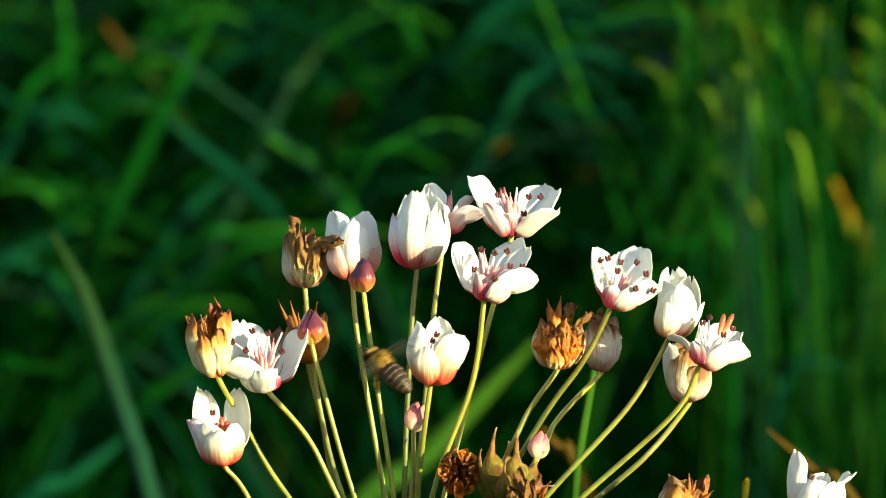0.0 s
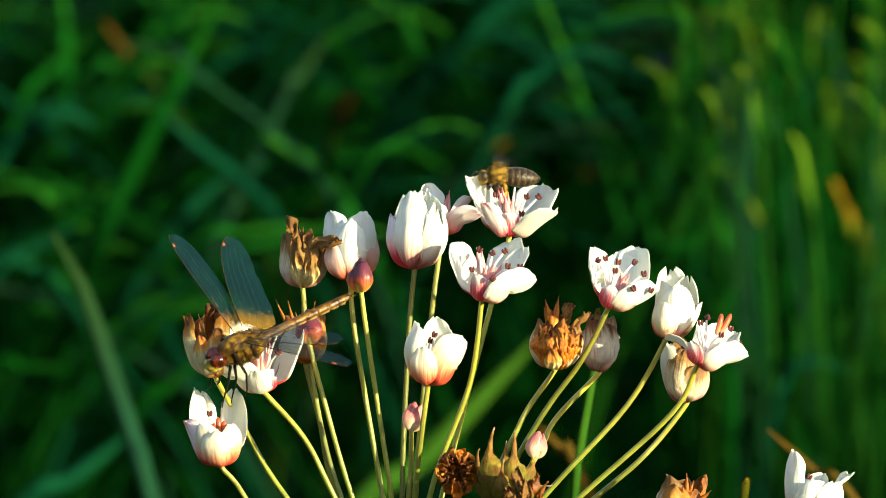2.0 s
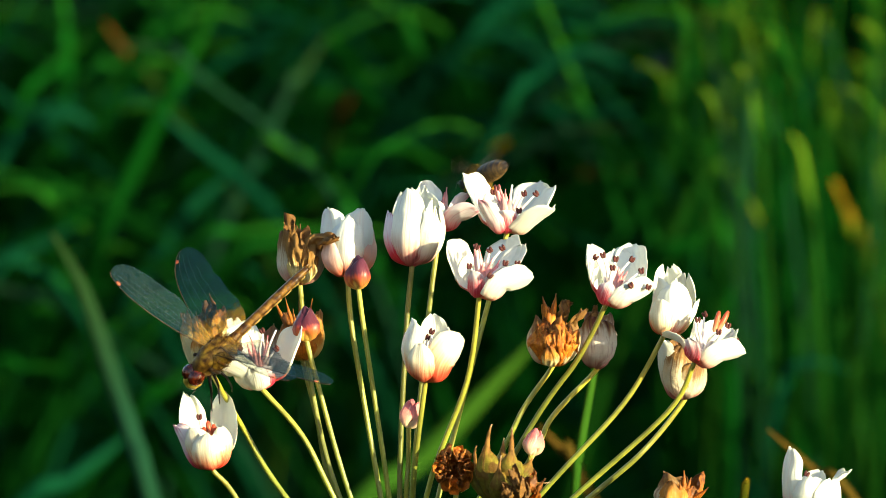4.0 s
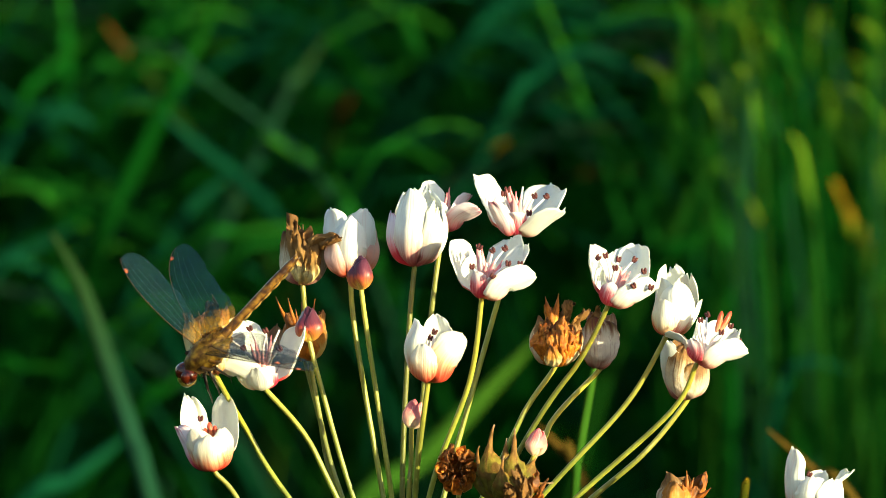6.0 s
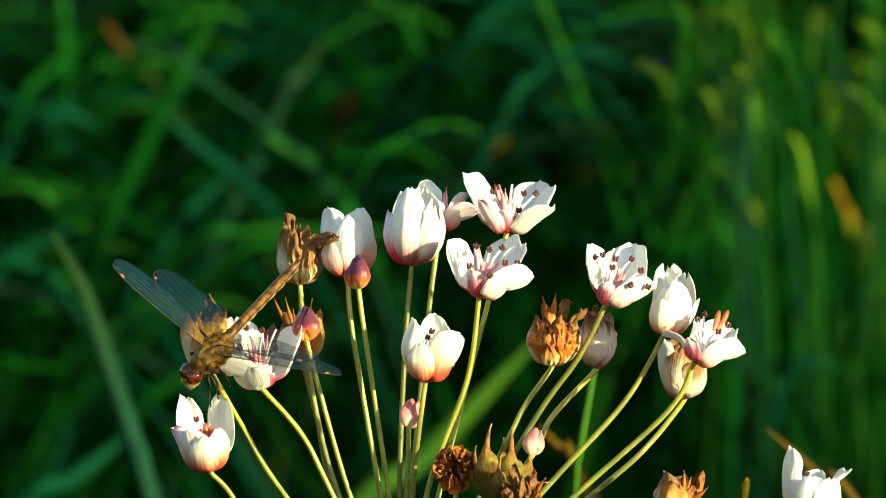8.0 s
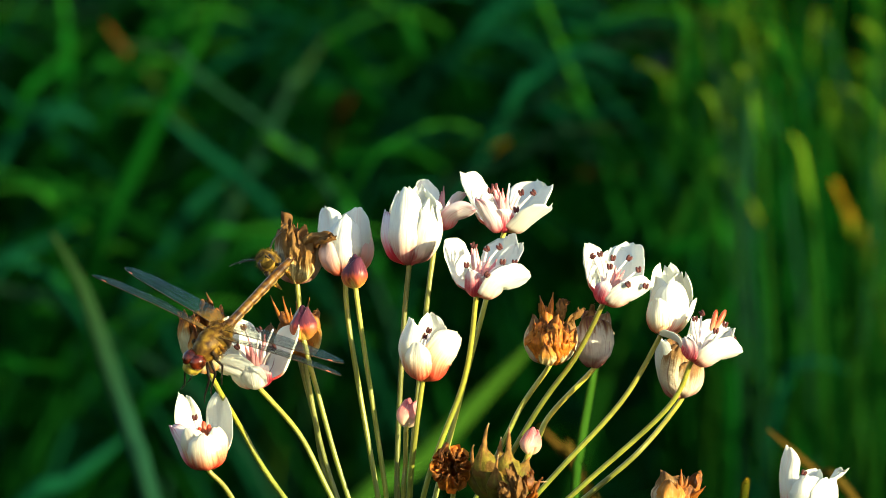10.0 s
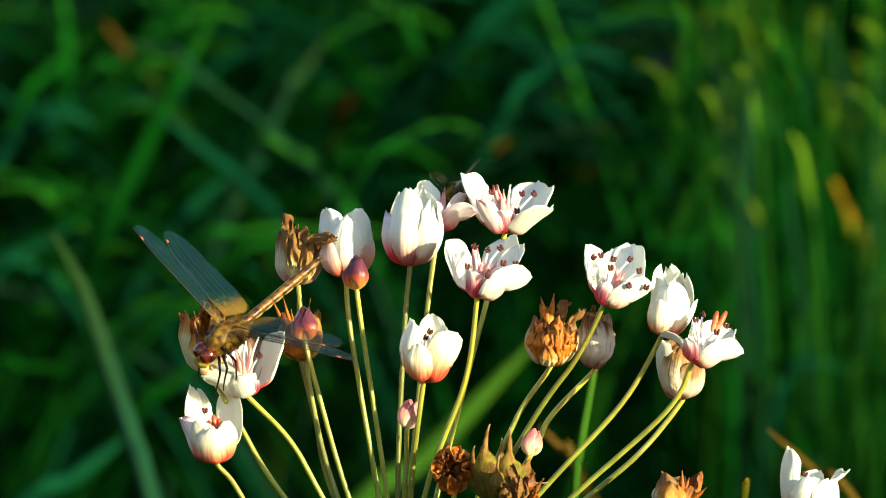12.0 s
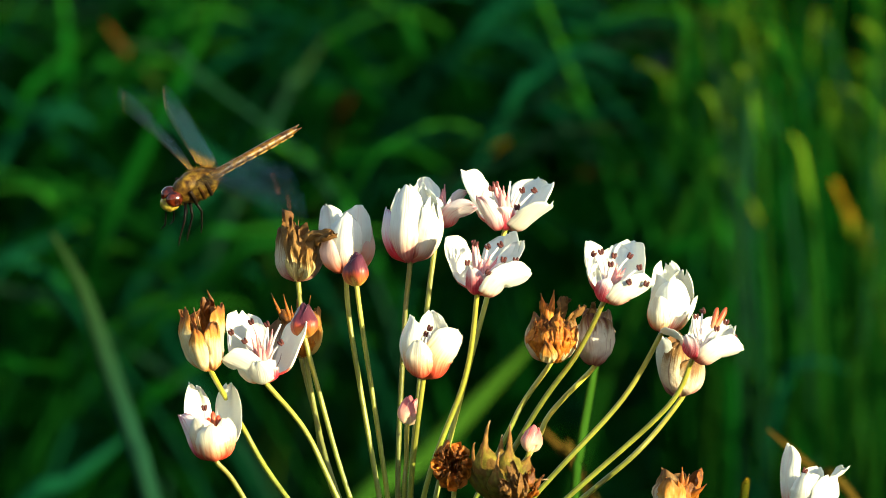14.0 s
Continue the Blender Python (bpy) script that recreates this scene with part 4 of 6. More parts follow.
    made["G"] = flower(plant, "wide open white flower with dark red anthers", (9.2, -11.0, -12), [(6.4, -29.9, -8), (-2.5, -55.1, -4)], 11, 16, (10.5, -4.6, -14), r, [
        (WW, (14.8, -5.1, -7), (15.2, 1.8, -2), 10.6, dict(cup=0.3, blunt=0.72)), (WW, (16.4, -4.6, -9), (19.2, 0.4, -8), 7.0, dict(cup=0.35)), (W, (4.8, -6.1, -9), (2.4, 1.1, -11), 8.8, dict(cup=0.35, blunt=0.74)),
        (CS, (8.2, -8.1, -19), (7.6, -5.4, -20), 4.6, dict(cup=0.4)), (W, (14.8, -8.9, -19), (21.2, -6.8, -18), 8.2, dict(cup=0.4)), (W, (10.5, -7.6, -8), (10.2, -3.6, -6), 6.0)],
        [(14.2, -0.5, -14), (14.9, -3.8, -17), (17.6, -3.9, -15), (11.5, -0.9, -14), (6.8, -4.5, -18), (11.5, -6.6, -21), (19.0, -5.9, -18), (8.6, -0.2, -16)],
        [(7.9, 0.4, -15), (9.1, 0.1, -14), (10.0, -3.6, -18), (12.0, -2.8, -17), (13.6, -3.1, -16)], seed=13, carpel_fat=0.95)
    made["N"] = flower(plant, "half-open cream-white cup flower flushed orange-pink", (-2.8, -29.8, -14), [(-4.4, -42.4, -12), (-5.6, -55.1, -9)], 4, 8, (-1.8, -22.4, -13), r, [
        (WW, (-0.6, -20.1, -8), (-0.9, -14.9, -9), 7.6, dict(cup=0.4)), (CR, (2.2, -21.8, -9), (2.0, -18.0, -9), 6.0), (W, (-7.7, -22.6, -12), (-5.6, -16.0, -11), 8.4, dict(cup=0.55)),
        (CR, (-6.5, -22.2, -18), (-5.4, -16.9, -15), 6.6, dict(cup=0.55)), (BL, (-4.2, -25.8, -22), (-4.0, -21.4, -21.5), 6.8, dict(cup=0.5)), (BL, (1.2, -25.6, -20), (5.6, -19.8, -18), 9.2, dict(cup=0.45, rag=0.04))],
        [(-1.3, -19.0, -13), (-2.3, -20.2, -13)], [(-1.1, -21.4, -12)], seed=27)
    made["P"] = flower(plant, "dried golden-brown cup flower with ragged tips", (-49.7, -28.0, -13), [(-43.0, -40.5, 3), (-34.0, -55.1, 3)], -8, 16, (-51.6, -20.5, -12), r, [
        (OR, (-52.0, -19.4, -6), (-51.5, -15.0, -5), 7.6, dict(wrinkle=0.08, rag=0.2)), (SW, (-56.2, -22.3, -13), (-56.6, -15.2, -12), 7.2, dict(cup=0.55, wrinkle=0.06, rag=0.14)),
        (ST, (-47.2, -21.6, -13), (-47.3, -13.8, -12), 6.0, dict(cup=0.5, wrinkle=0.08, rag=0.14)), (SW, (-52.9, -23.8, -19), (-53.4, -19.0, -18), 5.6, dict(cup=0.7, wrinkle=0.05, rag=0.08)),
        (SW, (-49.0, -22.6, -18), (-49.2, -17.4, -17), 4.6, dict(cup=0.4, wrinkle=0.07, rag=0.12)), (OR, (-50.4, -17.6, -10), (-50.2, -12.7, -11), 4.0, dict(cup=0.3, wrinkle=0.12, rag=0.2))],
        [], [(-53.6, -14.4, -12), (-52.6, -16.4, -13), (-55.0, -15.1, -10)], "withered_flower", seed=29, carpel_fat=0.5, carpel_mat=M_FOLLICLE)
    made["Q"] = flower(plant, "wide open white flower with slender stamens", (-38.8, -30.6, -5), [(-29.9, -41.8, -4), (-23.2, -55.1, -3)], -3, 20, (-39.5, -22.6, -8), r, [
        # The MV tepal is a shaded back tepal, its shade put into mauve colour.
        (WW, (-43.5, -23.6, 1), (-44.5, -15.9, 5), 10.4, dict(cup=0.3, blunt=0.72)), (WW, (-41.1, -24.9, -2), (-41.0, -18.4, 1), 6.0), (MV, (-36.8, -23.6, 1), (-36.2, -17.4, 4), 4.6, dict(cup=0.5)), (W, (-32.9, -25.6, -3), (-30.0, -17.6, -4), 9.0, dict(cup=0.45)),
        (W, (-43.5, -28.4, -14), (-48.5, -26.5, -15), 8.4, dict(cup=0.4, blunt=0.7)), (CS, (-37.6, -28.6, -13), (-37.0, -26.4, -13), 4.4, dict(cup=0.35)), (W, (-40.2, -29.0, -15), (-41.0, -26.8, -16), 6.0, dict(cup=0.35))],
        [(-46.5, -20.5, -8), (-43.6, -22.5, -10), (-45.0, -24.9, -13), (-38.6, -18.6, -6), (-35.5, -22.6, -12), (-42.1, -18.1, -6), (-35.6, -18.5, -10, 1), (-38.5, -19.5, -9, 1)],
        [(-41.1, -20.6, -10), (-42.0, -21.6, -10), (-40.4, -22.6, -12), (-39.2, -23.6, -11), (-37.4, -19.6, -8)], seed=31, carpel_fat=0.75)
    made["R"] = flower(plant, "dried orange flower with spiky carpels", (-29.8, -25.1, 10), [(-26.8, -38.0, 9), (-22.8, -55.1, 7)], 0, 4, (-30.1, -19.2, 10), r, [
        (OR, (-34.8, -20.1, 10), (-33.8, -14.9, 8), 9.0, dict(cup=0.6, wrinkle=0.07)), (OR, (-29.9, -18.6, 16), (-29.9, -14.9, 14), 10.0, dict(wrinkle=0.1)), (GO, (-25.6, -20.4, 9), (-26.2, -14.4, 8), 9.0, dict(cup=0.6, wrinkle=0.06)),
        (OR, (-29.9, -22.1, 3), (-29.5, -16.8, 3), 10.0, dict(cup=0.6, wrinkle=0.08)), (GO, (-27.8, -22.6, 4), (-26.8, -18.0, 3), 7.0, dict(cup=0.6, wrinkle=0.05))],
        [], [(-36.5, -11.1, 8), (-33.8, -11.4, 9), (-32.1, -13.9, 6), (-27.8, -11.6, 9), (-26.8, -14.4, 8), (-30.8, -12.4, 12)], "withered_flower", seed=33, carpel_fat=0.62, carpel_mat=M_ORANGE)
    made["T"] = flower(plant, "white cup-shaped flower opening at the front", (-48.2, -47.6, -12), [(-45.0, -51.9, -11), (-39.2, -60.5, -10), (-24.9, -75.5, -6)], -8, 10, (-49.5, -39.9, -12), r, [
        (WW, (-51.8, -37.1, -3), (-52.5, -31.4, -4), 5.4, dict(cup=0.4)), (W, (-54.0, -37.1, -6), (-54.0, -30.8, -6), 5.4, dict(cup=0.5)), (W, (-44.8, -37.9, -4), (-45.2, -30.8, -5), 8.0, dict(cup=0.4)),
        (SP, (-55.0, -42.1, -15), (-56.4, -37.6, -15), 8.4, dict(cup=0.55)), (BL, (-44.8, -42.4, -16), (-46.0, -38.4, -16), 6.2, dict(cup=0.5)), (BL, (-52.2, -42.6, -18), (-52.8, -38.4, -18), 7.6, dict(cup=0.5)),
        (BL, (-49.0, -44.4, -20), (-49.0, -40.1, -20), 8.6, dict(cup=0.5, notch=0.0))],
        [(-50.9, -36.2, -13)], [(-49.1, -37.1, -14), (-47.8, -37.9, -14), (-50.0, -38.4, -14), (-47.0, -38.6, -13)], seed=35, carpel_fat=0.6, carpel_mat=M_REDCARPEL, start=0.5)


def rush_right(plant, r, made):
    """The flowers over the other side, and those low in the middle."""
    made["H"] = flower(plant, "open white flower with dark red anthers", (37.2, -12.6, -12), [(31.0, -24.9, -9), (19.8, -41.1, -6)], 20, 18, (39.8, -6.1, -13), r, [
        (WW, (40.2, -6.4, -6), (39.2, -0.5, -4), 8.0, dict(cup=0.3, blunt=0.72)), (WW, (43.0, -6.6, -8), (43.2, 0.6, -5), 9.6, dict(cup=0.3, blunt=0.72)), (W, (34.5, -6.4, -8), (33.2, 0.4, -9), 7.4, dict(cup=0.5)),
        (CS, (37.4, -9.9, -19), (38.2, -7.9, -19), 5.0, dict(cup=0.4)), (W, (42.2, -11.6, -18), (48.2, -8.8, -17), 8.0, dict(cup=0.4)), (WW, (38.5, -8.9, -7), (37.0, -3.6, -6), 5.0)],
        [(36.4, -2.1, -13), (34.9, -2.6, -15), (39.2, -2.9, -13), (42.8, -2.9, -13), (38.6, -4.8, -16), (44.9, -5.5, -15), (42.6, -8.8, -20), (46.5, -9.1, -19)],
        [(40.0, -4.6, -15), (41.0, -5.4, -16), (41.9, -5.6, -15), (40.2, -6.6, -18)], seed=15, carpel_fat=0.7)
    made["I"] = flower(plant, "closing cream-white flower with ragged tips", (49.8, -19.5, -2), [(41.0, -34.9, -2), (23.9, -53.6, -2)], 10, 6, (51.5, -13.0, -2), r, [
        (WW, (50.8, -10.9, 4), (50.8, -4.4, 4), 8.4, dict(rag=0.15)), (WW, (54.8, -13.0, 3), (54.8, -6.4, 2), 8.4, dict(rag=0.12)), (CR, (47.1, -14.6, -3), (49.0, -7.0, -1), 8.4, dict(cup=0.6)),
        (CR, (56.5, -15.6, -1), (57.5, -11.9, -1), 6.0, dict(cup=0.5)), (W, (52.8, -14.4, -8), (53.0, -7.8, -5), 9.6, dict(cup=0.55, rag=0.10)), (CR, (49.1, -16.1, -8), (49.0, -11.8, -8), 7.0, dict(cup=0.55))],
        [], [(51.5, -13.0, -2)], seed=17)
    made["J"] = flower(plant, "half-open white flower with red carpels", (57.1, -25.6, -10), [(51.0, -36.5, -7), (30.5, -55.1, -4)], 42, 14, (60.2, -20.4, -11), r, [
        (W, (53.8, -21.4, -9), (49.6, -19.5, -7), 5.6, dict(cup=0.4)), (W, (57.0, -20.1, -7), (57.8, -15.9, -5), 5.4, dict(cup=0.4)), (WW, (61.0, -22.1, -5), (64.5, -17.6, -4), 9.0, dict(cup=0.35)),
        (CS, (55.9, -23.1, -17), (55.4, -20.4, -18), 4.8, dict(cup=0.4)), (W, (62.8, -24.6, -15), (68.0, -23.4, -14), 7.6, dict(cup=0.45)), (WW, (64.2, -22.1, -8), (66.0, -18.6, -7), 4.6, dict(cup=0.4, rag=0.15))],
        [(57.4, -16.4, -10), (58.9, -15.2, -9), (64.1, -17.6, -11), (62.1, -19.0, -14), (65.9, -21.1, -12), (66.4, -22.4, -13), (56.9, -16.9, -12, 1), (57.6, -18.5, -14, 1)],
        [(62.2, -14.4, -12), (64.2, -14.4, -11)], seed=19, carpel_fat=0.62, carpel_mat=M_REDCARPEL, heart=(58.2, -23.6, -12), start=0.5)
    made["K"] = flower(plant, "fading closed flower, cream and brown streaked", (54.0, -33.8, 14), [(45.8, -44.9, 5), (34.1, -55.1, 4)], -6, 0, (53.5, -26.8, 14), r, [
        (GR, (53.5, -26.1, 20), (53.2, -19.9, 18), 10.0, dict(wrinkle=0.05)), (DU, (49.0, -27.1, 13), (49.4, -20.4, 12), 9.8, dict(cup=0.6, wrinkle=0.03)), (GR, (59.4, -29.0, 13), (59.0, -23.6, 13), 9.4, dict(cup=0.6, wrinkle=0.03)),
        (GR, (52.8, -28.9, 8), (54.0, -22.1, 9), 8.0, dict(cup=0.55, wrinkle=0.05)), (GR, (56.6, -31.1, 9), (57.6, -25.9, 8), 8.8, dict(cup=0.55, wrinkle=0.04))], [], [], "withered_flower", seed=21)
    made["L"] = flower(plant, "dried orange-brown flower with beaked carpels", (25.1, -26.2, -4), [(19.2, -35.5, -4), (14.5, -44.9, -4)], 2, 8, (25.2, -19.9, -4), r, [
        (RU, (25.8, -19.6, 3), (25.8, -15.5, 1), 11.0, dict(wrinkle=0.1)), (GR, (20.0, -21.4, -4), (21.6, -15.4, -3), 9.0, dict(cup=0.6, wrinkle=0.04)), (GR, (31.2, -21.9, -4), (30.5, -16.6, -4), 9.0, dict(cup=0.6, wrinkle=0.05)),
        (RU, (25.8, -21.4, -12), (25.8, -16.4, -6), 13.0, dict(cup=0.55, wrinkle=0.06, blunt=0.75, rag=0.1)), (GR, (21.1, -22.6, -8), (21.8, -16.4, -7), 5.6, dict(cup=0.6, wrinkle=0.04)), (ST, (29.8, -23.6, -9), (31.5, -18.9, -8), 5.0, dict(cup=0.6, wrinkle=0.06)),
        (ST, (24.8, -24.9, -13), (24.5, -21.9, -13.5), 4.4, dict(cup=0.5, wrinkle=0.06)), (TN, (27.8, -16.6, -4), (28.8, -12.1, -4), 3.6, dict(wrinkle=0.12, full=0.3, bowl=0.3)), (TN, (30.0, -17.1, -5), (32.4, -13.9, -5), 2.4, dict(wrinkle=0.1, full=0.3, bowl=0.3)),
        (GO, (23.8, -16.6, -6), (23.5, -12.8, -6), 3.4, dict(wrinkle=0.10, full=0.3, bowl=0.3))]
        + [(RU, (22.6 + 1.3 * k, -21.2 - 0.5 * (k % 2), -12.6 + 0.35 * (k - 2.5) ** 2), (22.9 + 1.15 * k, -17.2 - 0.7 * (k % 3), -10.4 + 0.30 * (k - 2.5) ** 2), 4.2, dict(wrinkle=0.15, rag=0.25, cup=0.3, blunt=0.8)) for k in range(6)],
        [], [(23.1, -11.1, -6), (26.1, -10.4, -6), (24.5, -13.4, -7)], "withered_flower", seed=23, carpel_fat=0.85, carpel_mat=M_ORANGE, heart=(24.8, -18.6, -6))
    made["M"] = flower(plant, "withered mauve and tan closed flower", (34.8, -26.9, 10), [(25.1, -38.0, 9), (19.5, -48.6, 7)], 8, 0, (35.2, -20.5, 10), r, [
        (AS, (35.2, -19.9, 15), (35.8, -15.1, 14), 10.0, dict(wrinkle=0.1)), (AS, (31.8, -22.1, 9), (32.9, -14.6, 9), 9.0, dict(cup=0.6, wrinkle=0.06)), (AS, (38.8, -21.1, 9), (38.5, -14.9, 10), 9.6, dict(cup=0.6, wrinkle=0.06)),
        (AS, (34.5, -22.4, 4), (34.0, -15.6, 5), 9.0, dict(cup=0.55, wrinkle=0.06)), (AS, (37.2, -22.1, 5), (37.0, -16.6, 5), 8.0, dict(cup=0.55, wrinkle=0.08)), (TN, (34.5, -16.8, 6), (34.5, -13.1, 6), 2.6, dict(wrinkle=0.12, full=0.3, bowl=0.3))],
        [], [], "withered_flower", seed=25)
    # the shrivelled one: a crumbling cup turned to the viewer, hollow within
    ring = []
    for k in range(11):
        a = radians(360 / 11 * k + 9)
        c, e = math.cos(a), math.sin(a)
        ring.append((RU if k % 3 else ST, (3.6 + 3.5 * c, -49.4 + 4.3 * e, -13.6 - 0.4 * (k % 3)), (3.5 + (2.3 - 0.4 * (k % 2)) * c, -49.0 + (3.2 - 0.5 * (k % 3)) * e, -17.2 + 0.6 * (k % 2)), 3.0, dict(cup=0.6, wrinkle=0.08, rag=0.24, full=0.3, blunt=0.8, bowl=0.5)))
    for k in range(10):
        a = radians(36 * k)
        ring.append((RU if k % 2 else OR, (3.6 + 2.3 * math.cos(a), -50.4 + 2.2 * math.sin(a), -12.4), (3.4 + (1.3 + 0.3 * (k % 3)) * math.cos(a), -50.6 + (1.3 + 0.4 * (k % 2)) * math.sin(a), -15.4 + 0.5 * (k % 4)), 1.7, dict(cup=0.4, wrinkle=0.10, rag=0.3)))
    made["U"] = flower(plant, "small shrivelled orange-brown flower, hollow like a cup", (4.2, -52.6, -10), [(3.6, -58.0, -11), (2.0, -64.0, -12)], 6, 58, (3.6, -49.6, -24), r, ring, [], [], "withered_flower", seed=37)
    made["X"] = flower(plant, "dried tan flower with orange carpels", (52.9, -60.6, -4), [(42.0, -67.4, -4)], 6, 16, (53.5, -54.9, -4), r, [
        (GR, (48.8, -55.4, -7), (50.5, -50.2, -5), 9.6, dict(cup=0.6, wrinkle=0.09, rag=0.12)), (TN, (53.9, -54.9, 4), (55.0, -50.9, 3), 8.0, dict(wrinkle=0.1)), (OR, (58.0, -55.9, -3), (58.6, -50.1, -3), 7.0, dict(cup=0.5, wrinkle=0.08)),
        (GO, (51.5, -56.4, -10), (51.8, -51.9, -9), 8.0, dict(cup=0.5, wrinkle=0.08)), (OR, (55.5, -56.9, -9), (56.2, -53.1, -8), 7.0, dict(cup=0.5, wrinkle=0.10))],
        [], [(54.4, -49.6, -8), (59.8, -53.4, -9), (56.0, -51.1, -8), (53.5, -52.1, -10)], "withered_flower", seed=39, carpel_fat=0.7, carpel_mat=M_ORANGE, heart=(53.8, -57.4, -6))


def seed_pods(plant, r):
    """The ripe seed head: swollen pods, each drawn out into a beak, over dried tepal rags."""
    axes = flower_axes(4, 20)
    b = local(*(15.8, -56.1, -14))
    head = link("seed_head", stalk_mesh("seed_head", b, [(12.0, -64.9, -12)], axes, r, 1.0), plant, None, "ripe green-brown seed head of beaked pods")
    pods = [((11.2, -48.4, -18), (11.9, -39.4, -17), 3.5), ((16.1, -48.9, -19), (16.4, -40.2, -18), 3.4), ((19.2, -50.0, -17), (21.4, -46.2, -16), 2.9), ((13.6, -52.2, -21), (14.0, -46.4, -23), 2.9),
            ((9.2, -50.7, -13), (8.6, -44.4, -10), 3.1), ((14.4, -48.5, -9), (14.6, -42.6, -7), 2.8), ((19.8, -53.2, -18), (24.6, -52.4, -19), 2.5)]
    for k, (mid, tip, fat) in enumerate(pods):
        m, e = local(*mid), local(*tip)
        pts, rad = [], []
        for i in range(17):
            t = i / 16
            pts.append(b * ((1 - t) * (1 - 2 * t)) + m * (4 * t * (1 - t)) + e * (t * (2 * t - 1)))
            body = math.sin(math.pi * min(1.0, 0.12 + t * 1.28)) ** 0.62 if t < 0.68 else 0.0
            beak = 0.70 * (1.0 - t) ** 1.2 + 0.04
            rad.append(fat / 1000 * max(body, beak))
        fv, ff, fu = tube_data(pts, rad, 12, 0.85)
        fv = [p + (p - m).normalized() * (0.0008 * noise.noise(p * 420 + Vector((k * 3.7, 0, 0))) + 0.0005 * noise.noise(p * 1300 + Vector((k, 0, 0)))) for p in fv]
        link("follicle", mesh_from("follicle", fv, ff, fu, [M_FOLLICLE]), head)
    up = (local(15.0, -45.0, -16) - b).normalized()
    rags = [((17.8, -53.6, -25), (17.4, -50.6, -26), 3.6), ((20.2, -54.0, -23), (20.6, -51.2, -24), 3.2), ((18.6, -55.3, -26), (19.2, -53.2, -27), 3.4), ((22.0, -55.6, -21), (23.0, -53.4, -22), 2.8), ((15.4, -55.6, -26), (15.0, -53.6, -27), 3.0)]
    for k, (mid, tip, wide) in enumerate(rags):
        me = tepal_mesh(b, local(*mid), local(*tip), wide / 1000, local(15.0, -50.0, -14), OR if k % 2 else TN, 700 + k, wrinkle=0.13, rag=0.3, up=up)
        link("dried_tepal", me, head)
    return head


def rush():
    plant = new("flowering_rush")
    plant.matrix_basis = SPACE
    tagged(plant, "flowering rush umbel with white-pink flowers and brown seed heads", "flowering plant")
    foot = VIEW_INV @ Vector((spot(-7.0, -88.6).x + 0.03, spot(-7.0, -88.6).y + 0.02, -0.02))
    pts = glide([foot, foot.lerp(ORIGIN, 0.5) + Vector((0.006, 0, 0)), ORIGIN + Vector((0, 0, 0.001))], 10)
    link("stem", tube("stem", pts, [0.0042 - 0.0012 * i / len(pts) for i in range(len(pts))], M_STALK, 12), plant, None, "round green stem")
    for k in range(3):
        me = petal_mesh(0.022, 0.008, 60, 35, 0.4, M_TAN, M_TAN, 90 + k, 0.05)
        link("bract", me, plant, Matrix.Translation(ORIGIN) @ spin(120 * k + 20, 0.002), "dry pointed bract")
    r = ORIGIN
    made = {}
    rush_left(plant, r, made)
    rush_right(plant, r, made)
    # buds
    closed_bud(plant, "small purple-pink closed bud, its top painted as shaded", (-17.5, -9.5, -8), [(-16.0, -21.1, -7), (-10.9, -55.1, -5)], -2, 0, 7.8, 4.3, M_BUD, r, 1)
    made["S"] = closed_bud(plant, "purple closed bud on a slender stalk, its top painted as shaded", (-28.9, -20.9, -2), [(-26.1, -32.4, -2), (-19.5, -55.1, -2)], -4, 0, 8.0, 4.7, M_BUD, r, 2)
    closed_bud(plant, "small pink closed bud", (-6.4, -40.1, -10), [(-6.6, -48.6, -9), (-7.1, -57.4, -8)], 6, 0, 6.6, 3.4, M_PINKBUD, r, 3)
    closed_bud(plant, "small pink closed bud", (20.5, -46.1, -10), [(18.9, -51.1, -9), (16.4, -58.6, -8)], 12, 0, 6.2, 3.7, M_PINKBUD, r, 4)
    seed_pods(plant, r)
    return plant, made


plant, heads = rush()


def second_rush():
    other = new("flowering_rush")
    other.matrix_basis = SPACE
    tagged(other, "second flowering rush with a white flower, mostly below", "flowering plant")
    root = local(79.5, -98.6, 15)
    foot = VIEW_INV @ Vector(((VIEW @ root).x - 0.02, (VIEW @ root).y + 0.02, -0.02))
    pts = glide([foot, foot.lerp(root, 0.5) + Vector((-0.005, 0, 0)), root + Vector((0, 0, 0.001))], 10)
    link("stem", tube("stem", pts, [0.0042 - 0.0012 * i / len(pts) for i in range(len(pts))], M_STALK, 12), other, None, "round green stem")
    flower(other, "open white flower with pink-flushed base", (80.0, -60.6, 15), [(80.8, -69.9, 15)], 4, 4, (81.0, -53.4, 14), root, [
        (W, (77.0, -51.9, 11), (78.0, -44.4, 10), 7.6, dict(cup=0.45, full=0.4)), (WW, (83.5, -53.4, 18), (84.8, -49.6, 19), 7.0), (WW, (87.2, -53.4, 12), (90.2, -50.1, 10), 8.0, dict(cup=0.35, wrinkle=0.06, rag=0.12)),
        (W, (82.8, -55.9, 6), (82.5, -50.9, 5), 9.0, dict(cup=0.4)), (W, (87.0, -56.4, 6), (88.0, -51.1, 6), 8.6, dict(cup=0.4, wrinkle=0.05))],
        [(81.5, -50.4, 10)], [(79.0, -51.1, 9), (80.0, -51.9, 9)], seed=43, carpel_fat=0.8)
    return other


plant_two = second_rush()


